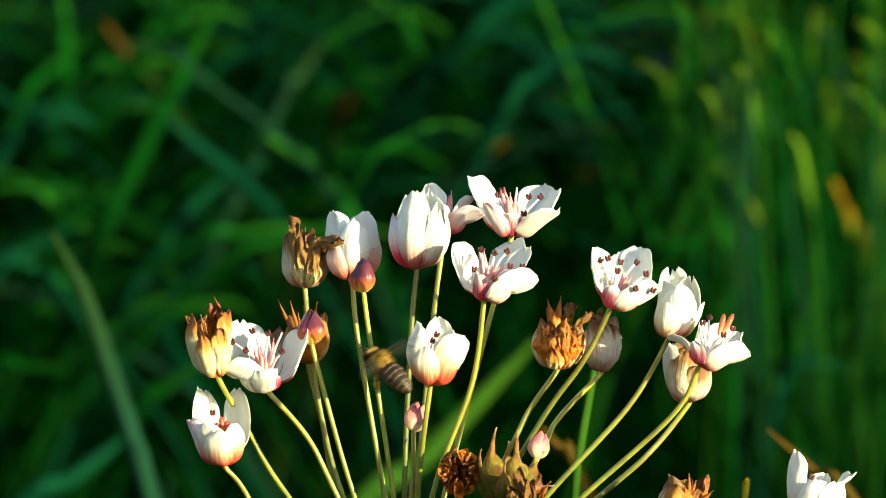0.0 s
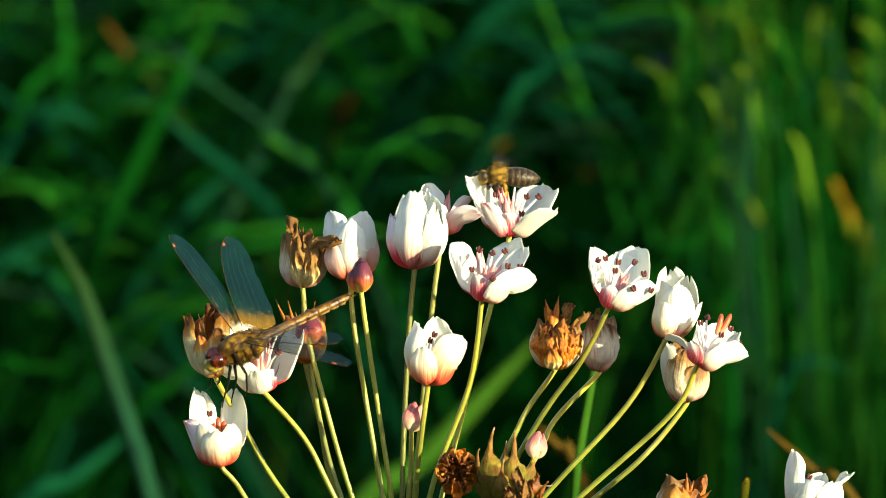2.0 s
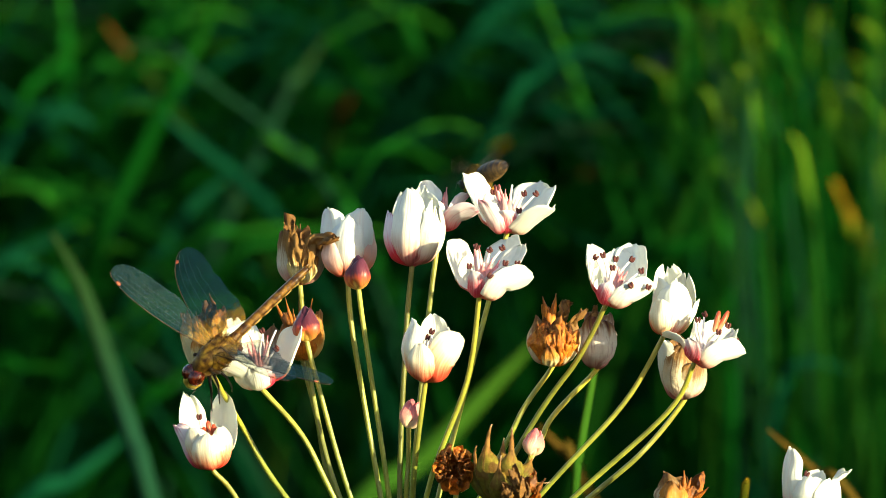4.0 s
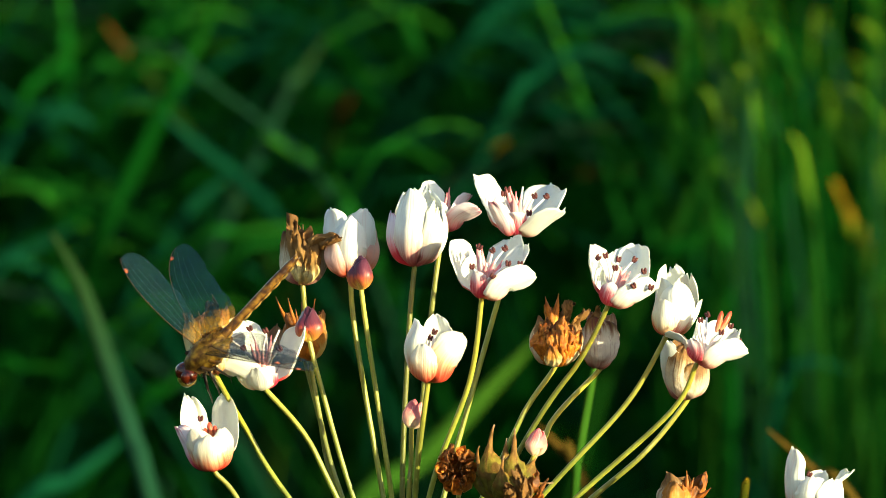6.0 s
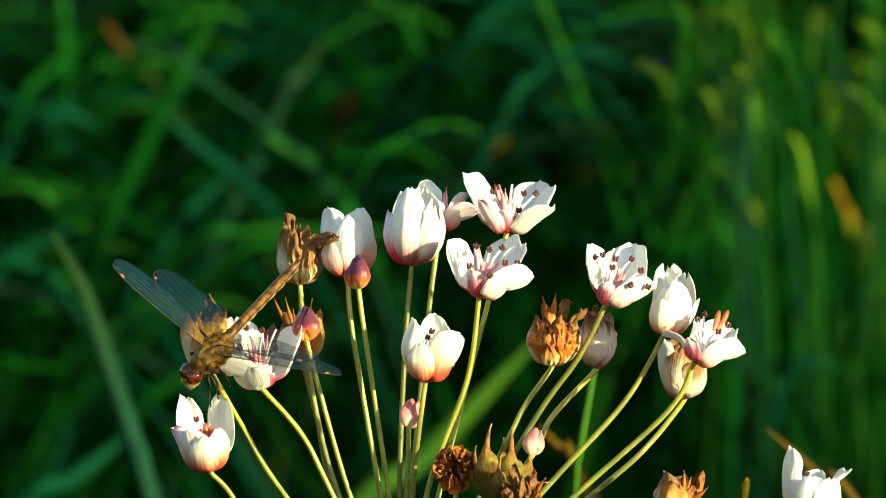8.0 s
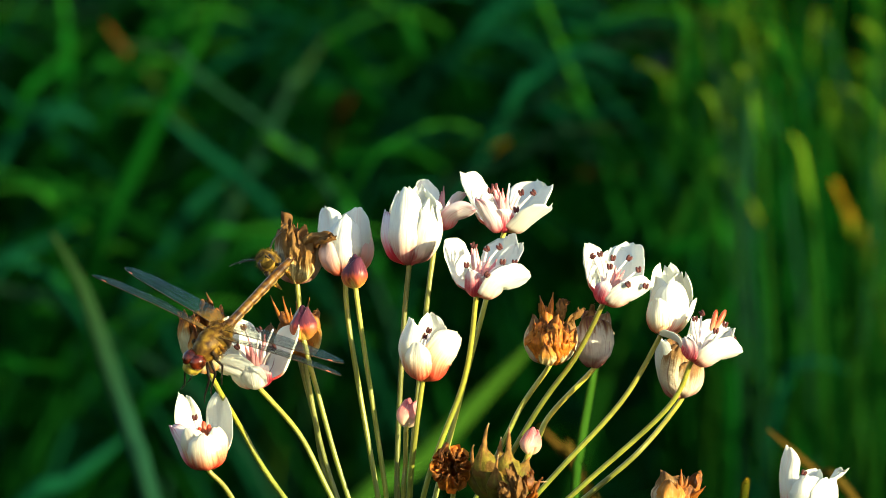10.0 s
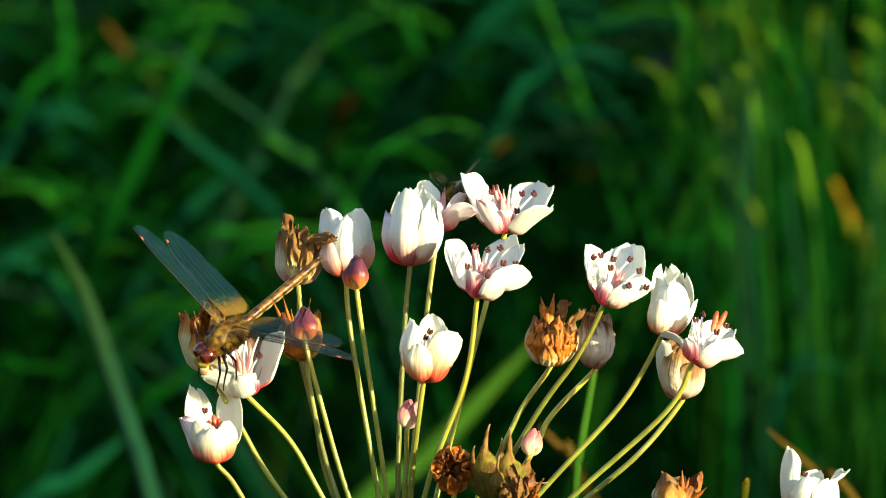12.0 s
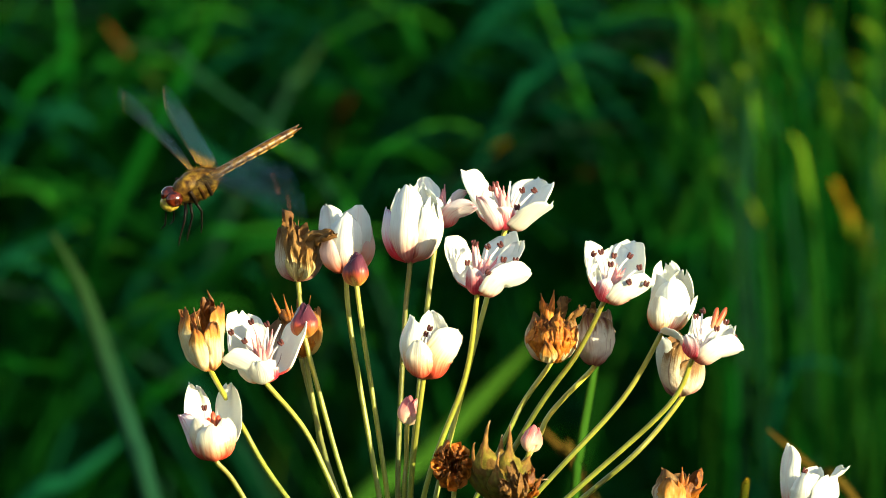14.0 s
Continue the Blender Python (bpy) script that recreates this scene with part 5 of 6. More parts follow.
# ---- insects ----
def chitin(name, stops, scale=400.0, rough=0.4):
    m, n, l, b, out = nodes_of(name)
    tc = n.new("ShaderNodeTexCoord")
    a = grain(n, l, tc.outputs["Object"], scale, 4.0)
    r = ramp_node(n, stops)
    l.new(a.outputs["Fac"], r.inputs["Fac"])
    l.new(r.outputs["Color"], b.inputs["Base Color"])
    b.inputs["Roughness"].default_value = rough
    b.inputs["Specular IOR Level"].default_value = 0.5 if rough < 0.2 else 0.28 if rough < 0.4 else 0.15
    f = grain(n, l, tc.outputs["Object"], scale * 4, 3.0)
    bp = n.new("ShaderNodeBump")
    bp.inputs["Strength"].default_value = 0.4
    bp.inputs["Distance"].default_value = 0.0002
    l.new(f.outputs["Fac"], bp.inputs["Height"])
    l.new(bp.outputs[0], b.inputs["Normal"])
    return m


def wing_material(name, tint, cells, cover, amber):
    """A clear wing membrane: mostly open, with a net of veins and, at the base, amber."""
    m, n, l, b, out = nodes_of(name)
    tc = n.new("ShaderNodeTexCoord")
    mp = n.new("ShaderNodeMapping")
    mp.inputs["Scale"].default_value = (cells * 0.5, cells * 2.0, 1)
    l.new(tc.outputs["UV"], mp.inputs["Vector"])
    vo = n.new("ShaderNodeTexVoronoi")
    vo.feature = "DISTANCE_TO_EDGE"
    vo.inputs["Scale"].default_value = 1.0
    l.new(mp.outputs[0], vo.inputs["Vector"])
    vr = ramp_node(n, [(0.02, (1, 1, 1)), (0.07, (0, 0, 0))])
    l.new(vo.outputs["Distance"], vr.inputs["Fac"])
    sep = n.new("ShaderNodeSeparateXYZ")
    l.new(tc.outputs["UV"], sep.inputs[0])
    patch = grain(n, l, mp.outputs[0], 0.35, 5.0)
    uneven = n.new("ShaderNodeMath")
    uneven.operation = "MULTIPLY_ADD"
    l.new(patch.outputs["Fac"], uneven.inputs[0])
    uneven.inputs[1].default_value = 0.34
    l.new(sep.outputs["Y"], uneven.inputs[2])
    base = ramp_node(n, [(0.16, amber), (0.24, amber), (0.36, tint)])
    l.new(uneven.outputs[0], base.inputs["Fac"])
    thick = n.new("ShaderNodeMath")
    thick.operation = "MULTIPLY_ADD"
    thick.use_clamp = True
    l.new(vr.outputs["Color"], thick.inputs[0])
    thick.inputs[1].default_value = 0.22 if cells > 20 else 0.10
    milky = n.new("ShaderNodeMapRange")
    milky.inputs["From Min"].default_value, milky.inputs["From Max"].default_value = 0.3, 0.7
    milky.inputs["To Min"].default_value, milky.inputs["To Max"].default_value = cover * 0.6, cover * 1.4
    l.new(patch.outputs["Fac"], milky.inputs["Value"])
    l.new(milky.outputs[0], thick.inputs[2])
    net = n.new("ShaderNodeMix")
    net.data_type = "RGBA"
    l.new(vr.outputs["Color"], net.inputs["Factor"])
    l.new(base.outputs["Color"], net.inputs["A"])
    net.inputs["B"].default_value = (0.014, 0.046, 0.062, 1)
    l.new(net.outputs["Result"], b.inputs["Base Color"])
    b.inputs["Roughness"].default_value = 0.4
    b.inputs["Specular IOR Level"].default_value = 0.05
    glint = n.new("ShaderNodeBump")
    glint.inputs["Distance"].default_value = 0.0003
    l.new(grain(n, l, tc.outputs["Object"], 1400.0, 2.0).outputs["Fac"], glint.inputs["Height"])
    l.new(glint.outputs[0], b.inputs["Normal"])
    clear = n.new("ShaderNodeBsdfTransparent")
    clear.inputs["Color"].default_value = (0.96, 0.97, 0.97, 1)
    ms = n.new("ShaderNodeMixShader")
    l.new(thick.outputs[0], ms.inputs[0])
    l.new(clear.outputs[0], ms.inputs[1])
    l.new(b.outputs[0], ms.inputs[2])
    l.new(ms.outputs[0], out.inputs["Surface"])
    return m


M_THORAX = chitin("dragonfly_thorax", [(0.36, (0.028, 0.010, 0.002)), (0.5, (0.10, 0.05, 0.006)), (0.64, (0.21, 0.12, 0.014))], 650, 0.5)
M_ABDO = chitin("dragonfly_abdomen", [(0.38, (0.028, 0.010, 0.002)), (0.5, (0.085, 0.033, 0.003)), (0.62, (0.17, 0.080, 0.008))], 700, 0.34)
M_MARK = chitin("dark_mark", [(0.3, (0.015, 0.01, 0.006)), (0.7, (0.05, 0.025, 0.01))], 500, 0.4)
M_PALE = chitin("pale_side", [(0.3, (0.14, 0.08, 0.015)), (0.7, (0.30, 0.20, 0.05))], 500, 0.5)
M_EYE = chitin("red_eye", [(0.42, (0.020, 0.004, 0.002)), (0.58, (0.10, 0.014, 0.004))], 500, 0.12)
M_FACE = chitin("yellow_face", [(0.4, (0.16, 0.10, 0.012)), (0.6, (0.40, 0.30, 0.04))], 900, 0.3)
M_LEG = chitin("dark_leg", [(0.3, (0.004, 0.003, 0.003)), (0.7, (0.012, 0.008, 0.006))], 400, 0.4)
M_VEIN = chitin("wing_vein", [(0.3, (0.012, 0.02, 0.02)), (0.7, (0.03, 0.04, 0.04))], 400, 0.4)
M_STIGMA = chitin("wing_mark", [(0.3, (0.35, 0.07, 0.03)), (0.7, (0.5, 0.12, 0.05))], 400, 0.4)
M_WING = wing_material("dragonfly_wing", (0.004, 0.020, 0.030), 40, 0.25, (0.40, 0.20, 0.010))
M_BEEWING = wing_material("bee_wing", (0.14, 0.12, 0.05), 7, 0.03, (0.34, 0.24, 0.08))
M_FUZZ = chitin("bee_fuzz", [(0.36, (0.05, 0.026, 0.004)), (0.64, (0.25, 0.145, 0.020))], 700, 0.9)
M_BEEDARK = chitin("bee_dark", [(0.4, (0.008, 0.006, 0.006)), (0.6, (0.03, 0.018, 0.010))], 900, 0.35)
M_BEEBAND = chitin("bee_band", [(0.3, (0.13, 0.08, 0.022)), (0.7, (0.24, 0.155, 0.045))], 1200, 0.7)
M_POLLEN = chitin("pollen", [(0.3, (0.6, 0.22, 0.02)), (0.7, (0.75, 0.36, 0.04))], 1500, 0.8)


def wing_mesh(length, width, sweep, side, hind, mat):
    """A wing blade growing along +y (side 1) or -y, its leading edge toward +x, in metres."""
    nv, nu = 26, 7
    top, bottom, uvs = [], [], []
    for i in range(nv + 1):
        t = math.sin(math.pi / 2 * i / nv)
        lead = width * (0.10 + 0.16 * math.sin(math.pi * t) - 0.10 * t) + sweep * length * t
        tip = 1 - max(0.0, (t - 0.7) / 0.3) ** 2.0
        grow = (0.75 if hind else 0.35) + (0.25 if hind else 0.65) * min(1.0, t * (4.5 if hind else 2.4)) ** 0.8
        torn = 1 + (0.05 if t > 0.15 else 0.0) * noise.noise(Vector((t * 34, 3.1 * side + hind, length * 900)))
        chord = width * torn * grow * (1 - (0.42 if hind else 0.08) * t) * (0.12 + 0.88 * math.sqrt(max(0.0, tip)))
        dip = width * 0.45 * (1 - math.sqrt(max(0.0, tip)))
        for k in range(nu):
            q = k / (nu - 1)
            ripple = 0.00012 * (1 if k % 2 else -1) * (1 - q)
            p = Vector((lead - dip * 0.5 - q * chord, side * length * t, ripple + 0.0006 * math.sin(math.pi * t)))
            top.append(p + Vector((0, 0, 0.00002)))
            bottom.append(p - Vector((0, 0, 0.00002)))
            uvs.append((q, t))
    faces, o = [], len(top)
    for i in range(nv):
        for k in range(nu - 1):
            a, b, c, d = i * nu + k, i * nu + k + 1, (i + 1) * nu + k + 1, (i + 1) * nu + k
            faces.append((a, b, c, d))
            faces.append((a + o, d + o, c + o, b + o))
    me = mesh_from("wing", top + bottom, faces, uvs + uvs, [mat])
    edge = [top[i * nu] for i in range(nv + 1)]
    inner = [[top[i * nu + k] for i in range(0, nv + 1 - 3 * k)] for k in (1, 2, 3, 4)]
    return me, edge, inner


def hairs(count, half, ahead, mat, seed, longer=1.0):
    """Short hairs standing off an egg-shaped body."""
    rng = random.Random(seed)
    out = []
    for _ in range(count):
        d = Vector((rng.gauss(0, 1), rng.gauss(0, 1), rng.gauss(0.2, 1))).normalized()
        p = Vector((ahead + d.x * half[0], d.y * half[1], d.z * half[2]))
        tip = p + (d * rng.uniform(0.0005, 0.0009) + Vector((-0.0003, 0, 0))) * longer
        out.append((*tube_data([p, tip], [0.00005, 0.00001], 3), mat))
    return out


def dragonfly():
    """Head toward +x, back toward +z; the origin is the middle of the thorax."""
    fly = new("dragonfly")
    fly.scale = (1.05, 1.05, 1.05)
    tagged(fly, "brown-yellow darter dragonfly with clear amber-based wings", "dragonfly")
    mm = 0.001
    th = blob_data((-0.8 * mm, 0, 0), (11.8 * mm, 5.9 * mm, 7.2 * mm), 16, 20, Matrix.Rotation(radians(-14), 3, "Y"), 0.10, 2.0)
    link("thorax", joined("thorax", [(*th, M_THORAX)] + hairs(420, (0.0056, 0.0028, 0.0034), -0.0008, M_THORAX, 8, 1.0) + hairs(220, (0.0056, 0.0028, 0.0034), -0.0008, M_ABDO, 9, 1.2) + hairs(160, (0.0056, 0.0028, 0.0034), -0.0008, M_MARK, 10, 0.8)), fly, None, "hairy brown thorax")
    for s in (-1, 1):
        for k, x in enumerate((1.6, -0.6, -2.4)):
            stripe = tube_data(glide([((x + 0.6) * mm, s * 2.4 * mm, 2.0 * mm), (x * mm, s * 2.9 * mm, 0.0), ((x - 0.8) * mm, s * 2.3 * mm, -2.2 * mm)], 4), [0.00045] * 9, 6)
            link("thorax_stripe", mesh_from("thorax_stripe", *stripe, [M_ABDO if k % 2 else M_MARK]), fly)
    head = link("head", joined("head", [(*blob_data((5.7 * mm, 0, -0.5 * mm), (3.6 * mm, 4.4 * mm, 4.2 * mm), 10, 14), M_FACE)]), fly, None, "yellow face")
    for s in (-1, 1):
        eye = blob_data((5.3 * mm, s * 0.9 * mm, 0.6 * mm), (3.8 * mm, 3.4 * mm, 3.5 * mm), 14, 18)
        link("eye", joined("eye", [(*eye, M_EYE)]), head, None, "glossy dark red compound eye")
    link("mouth", joined("mouth", [(*blob_data((6.3 * mm, 0, -0.9 * mm), (3.2 * mm, 4.0 * mm, 3.4 * mm), 12, 14, None, 0.10, 4.0), M_FACE)]), head)
    # abdomen: ten segments
    x, width = -3.4, 3.0
    for k in range(10):
        long = (1.6, 2.6, 2.9, 2.9, 2.9, 2.9, 2.8, 2.3, 1.7, 1.2)[k]
        widths = (3.0, 2.4, 1.95, 1.85, 1.85, 1.9, 1.95, 1.9, 1.75, 1.55, 1.3)
        w0 = (widths[k] + widths[k + 1]) / 2
        pts = [Vector(((x - long * t) * mm, 0, 0.15 * mm + 0.02 * k * mm)) for t in (0, 0.06, 0.3, 0.7, 0.94, 1.02)]
        rad = [(widths[k] + (widths[k + 1] - widths[k]) * t) / 2 * mm * q for t, q in ((0, 0.975), (0.06, 1), (0.3, 1), (0.7, 1), (0.94, 1.0), (1.02, 0.975))]
        seg = link("abdomen_segment", tube("abdomen_segment", pts, rad, M_ABDO, 14), fly)
        if 0 < k < 9:
            for s in (-1, 1):
                dash = tube_data([Vector(((x - long * t) * mm, s * w0 * 0.44 * mm, (0.42 - 0.12 * t) * mm)) for t in (0.12, 0.35, 0.65, 0.92)], [0.00008, 0.00018, 0.00022, 0.0001], 6)
                link("side_mark", mesh_from("side_mark", *dash, [M_MARK]), seg)
                pale = tube_data([Vector(((x - long * t) * mm, s * w0 * 0.47 * mm, -0.12 * mm)) for t in (0.1, 0.4, 0.7, 0.95)], [0.0001, 0.0002, 0.0002, 0.0001], 6)
                link("pale_stripe", mesh_from("pale_stripe", *pale, [M_PALE]), seg)
        x -= long
    for s in (-1, 1):
        link("tail_clasper", tube("tail_clasper", [((x + 0.2) * mm, s * 0.4 * mm, 0.4 * mm), ((x - 1.3) * mm, s * 0.55 * mm, 0.5 * mm)], [0.0003, 0.00008], M_ABDO, 6), fly)
    for s in (-1, 1):
        for k, (rx, kx, fx) in enumerate(((2.6, 4.6, 5.2), (1.6, 2.6, 3.0), (0.6, 0.2, -0.6))):
            hip = Vector((rx * mm, s * 1.0 * mm, -2.4 * mm))
            knee = Vector((kx * mm, s * 3.2 * mm, -4.4 * mm))
            toe = Vector(((fx + 0.6) * mm, s * 2.6 * mm, -9.6 * mm))
            end = toe + Vector((0.7 * mm, s * 0.5 * mm, -1.2 * mm))
            link("leg", tube("leg", [hip, hip.lerp(knee, 0.6), knee, knee.lerp(toe, 0.5), toe, end], [0.0004, 0.00034, 0.00027, 0.00021, 0.00018, 0.00012], M_LEG, 6), fly, None, "thin black leg")
    wings = {}
    for s in (-1, 1):
        for hind in (0, 1):
            me, edge, inner = wing_mesh((25.0 if hind else 26.5) * mm, (11.0 if hind else 6.4) * mm, -0.05 if hind else 0.03, s, hind, M_WING)
            w = link("wing", me, fly, pose(0, 0, 0), "clear net-veined wing with amber base")
            link("leading_vein", tube("leading_vein", edge, [0.00012 - 0.00005 * i / len(edge) for i in range(len(edge))], M_MARK, 6), w)
            link("veins", joined("veins", [(*tube_data(line, [0.00003] * len(line), 5), M_VEIN) for line in inner]), w, None, "fine brown long veins")
            a = edge[18]
            b = edge[19]
            link("wing_mark", tube("wing_mark", [a - (b - a) * 0.4 + Vector((-0.0004, 0, 0)), a + Vector((-0.0004, 0, 0)), b + Vector((-0.0004, 0, 0))], [0.0002, 0.0004, 0.0003], M_STIGMA, 6, 0.4), w, None, "small red wing mark")
            wings[(s, hind)] = w
    return fly, wings


def honey_bee():
    bee = new("honey_bee")
    bee.scale = (0.93, 0.93, 0.93)
    tagged(bee, "honey bee with banded abdomen and orange pollen baskets", "bee")
    mm = 0.001
    link("thorax", joined("thorax", [(*blob_data((0, 0, 0), (5.8 * mm, 5.4 * mm, 5.4 * mm), 14, 18, None, 0.10, 5.0), M_FUZZ)] + hairs(420, (0.0028, 0.0026, 0.0026), 0.0, M_FUZZ, 5)), bee, None, "fuzzy tan thorax")
    head = link("head", joined("head", [(*blob_data((3.5 * mm, 0, -0.6 * mm), (2.5 * mm, 3.9 * mm, 3.8 * mm), 10, 14, None, 0.1), M_FUZZ)]), bee)
    for s in (-1, 1):
        link("eye", joined("eye", [(*blob_data((3.5 * mm, s * 1.6 * mm, -0.3 * mm), (1.7 * mm, 1.1 * mm, 2.6 * mm), 8, 10), M_BEEDARK)]), head, None, "dark oval eye")
        link("antenna", tube("antenna", [(4.2 * mm, s * 0.5 * mm, 0.4 * mm), (5.2 * mm, s * 0.9 * mm, 1.0 * mm), (6.0 * mm, s * 1.4 * mm, -0.4 * mm)], [0.00016, 0.00016, 0.00012], M_BEEDARK, 6), head)
    x = -2.0
    sizes = (4.0, 4.9, 5.2, 5.0, 4.3, 3.0, 1.0)
    for k in range(6):
        long = (1.4, 1.5, 1.5, 1.5, 1.3, 1.2)[k]
        pts = [Vector(((x - long * t) * mm, 0, (-0.3 - 0.12 * (k + t)) * mm)) for t in (0, 0.08, 0.5, 0.93, 1.0)]
        rad = [(sizes[k] + (sizes[k + 1] - sizes[k]) * t) / 2 * mm * q for t, q in ((0, 0.98), (0.08, 1), (0.5, 1.02), (0.93, 1.0), (1.0, 0.98))]
        seg = link("abdomen_segment", tube("abdomen_segment", pts, rad, M_BEEDARK, 16, 0.94), bee)
        band = [Vector(((x - long * t) * mm, 0, (-0.3 - 0.12 * (k + t)) * mm)) for t in (0.02, 0.05, 0.10, 0.14)]
        wide = [(sizes[k] + (sizes[k + 1] - sizes[k]) * t) / 2 * mm * 1.0 + e for t, e in ((0.02, 0), (0.05, 0.00005), (0.10, 0.00006), (0.14, 0.00001))]
        link("abdomen_band", tube("abdomen_band", band, wide, M_BEEBAND, 16, 0.94), seg, None, "pale tan hair band")
        x -= long
    for s in (-1, 1):
        for k, (rx, kx, fx, fz) in enumerate(((1.4, 2.2, 2.4, -3.6), (0.2, 0.2, -0.2, -4.6), (-1.0, -1.6, -1.6, -7.4))):
            leg = link("leg", tube("leg", [(rx * mm, s * 1.0 * mm, -1.6 * mm), (kx * mm, s * 2.0 * mm, -2.6 * mm), ((kx + fx) / 2 * mm, s * 1.9 * mm, (fz + 0.6) / 1.25 * mm), (fx * mm, s * 1.6 * mm, fz * mm)],
                             [0.00035, 0.00055, 0.00055, 0.00018], M_FUZZ if k == 2 else M_BEEDARK, 7), bee)
            if k == 2:
                link("pollen_basket", joined("pollen_basket", [(*blob_data((-1.7 * mm, s * 2.0 * mm, -4.9 * mm), (1.4 * mm, 1.2 * mm, 2.9 * mm), 8, 10, None, 0.2), M_POLLEN)]), leg, None, "orange pollen load")
    wings = {}
    for s in (-1, 1):
        for hind in (0, 1):
            me, edge, inner = wing_mesh((6.4 if hind else 9.2) * mm, (2.2 if hind else 3.2) * mm, -0.1, s, 0, M_BEEWING)
            w = link("wing", me, bee, pose(0, 0, 0), "clear brownish wing")
            link("leading_vein", tube("leading_vein", edge, [0.0001] * len(edge), M_BEEDARK, 5), w)
            wings[(s, hind)] = w
    return bee, wings


fly, fly_wings = dragonfly()
bee, bee_wings = honey_bee()


# ---- motion ----
def insect_pose(nose, tail, span, ahead, back, d=0.0, near=1):
    """The pose of an insect from the places of its nose and tail in the view's plane. span: its true length; ahead: the share of it before the origin;
    back: degrees by which its back turns from up toward the viewer; near: 1 with its head nearer than its tail, -1 the other way."""
    a, b = Vector((nose[0], 0, nose[1])), Vector((tail[0], 0, tail[1]))
    flat = (a - b).length
    deep = math.sqrt(max(0.0, span * span - flat * flat)) * near
    way = (a - b + Vector((0, -deep, 0))).normalized()
    mid = (b + Vector((0, deep / 2, 0))) + way * span * (1 - ahead)
    up = Vector((0, -math.sin(radians(back)), math.cos(radians(back))))
    z = (up - way * up.dot(way)).normalized()
    y = z.cross(way)
    turn = Matrix((way, y, z)).transposed().to_4x4()
    place = local(mid.x, mid.z, mid.y + d)
    return VIEW @ Matrix.Translation(place) @ turn


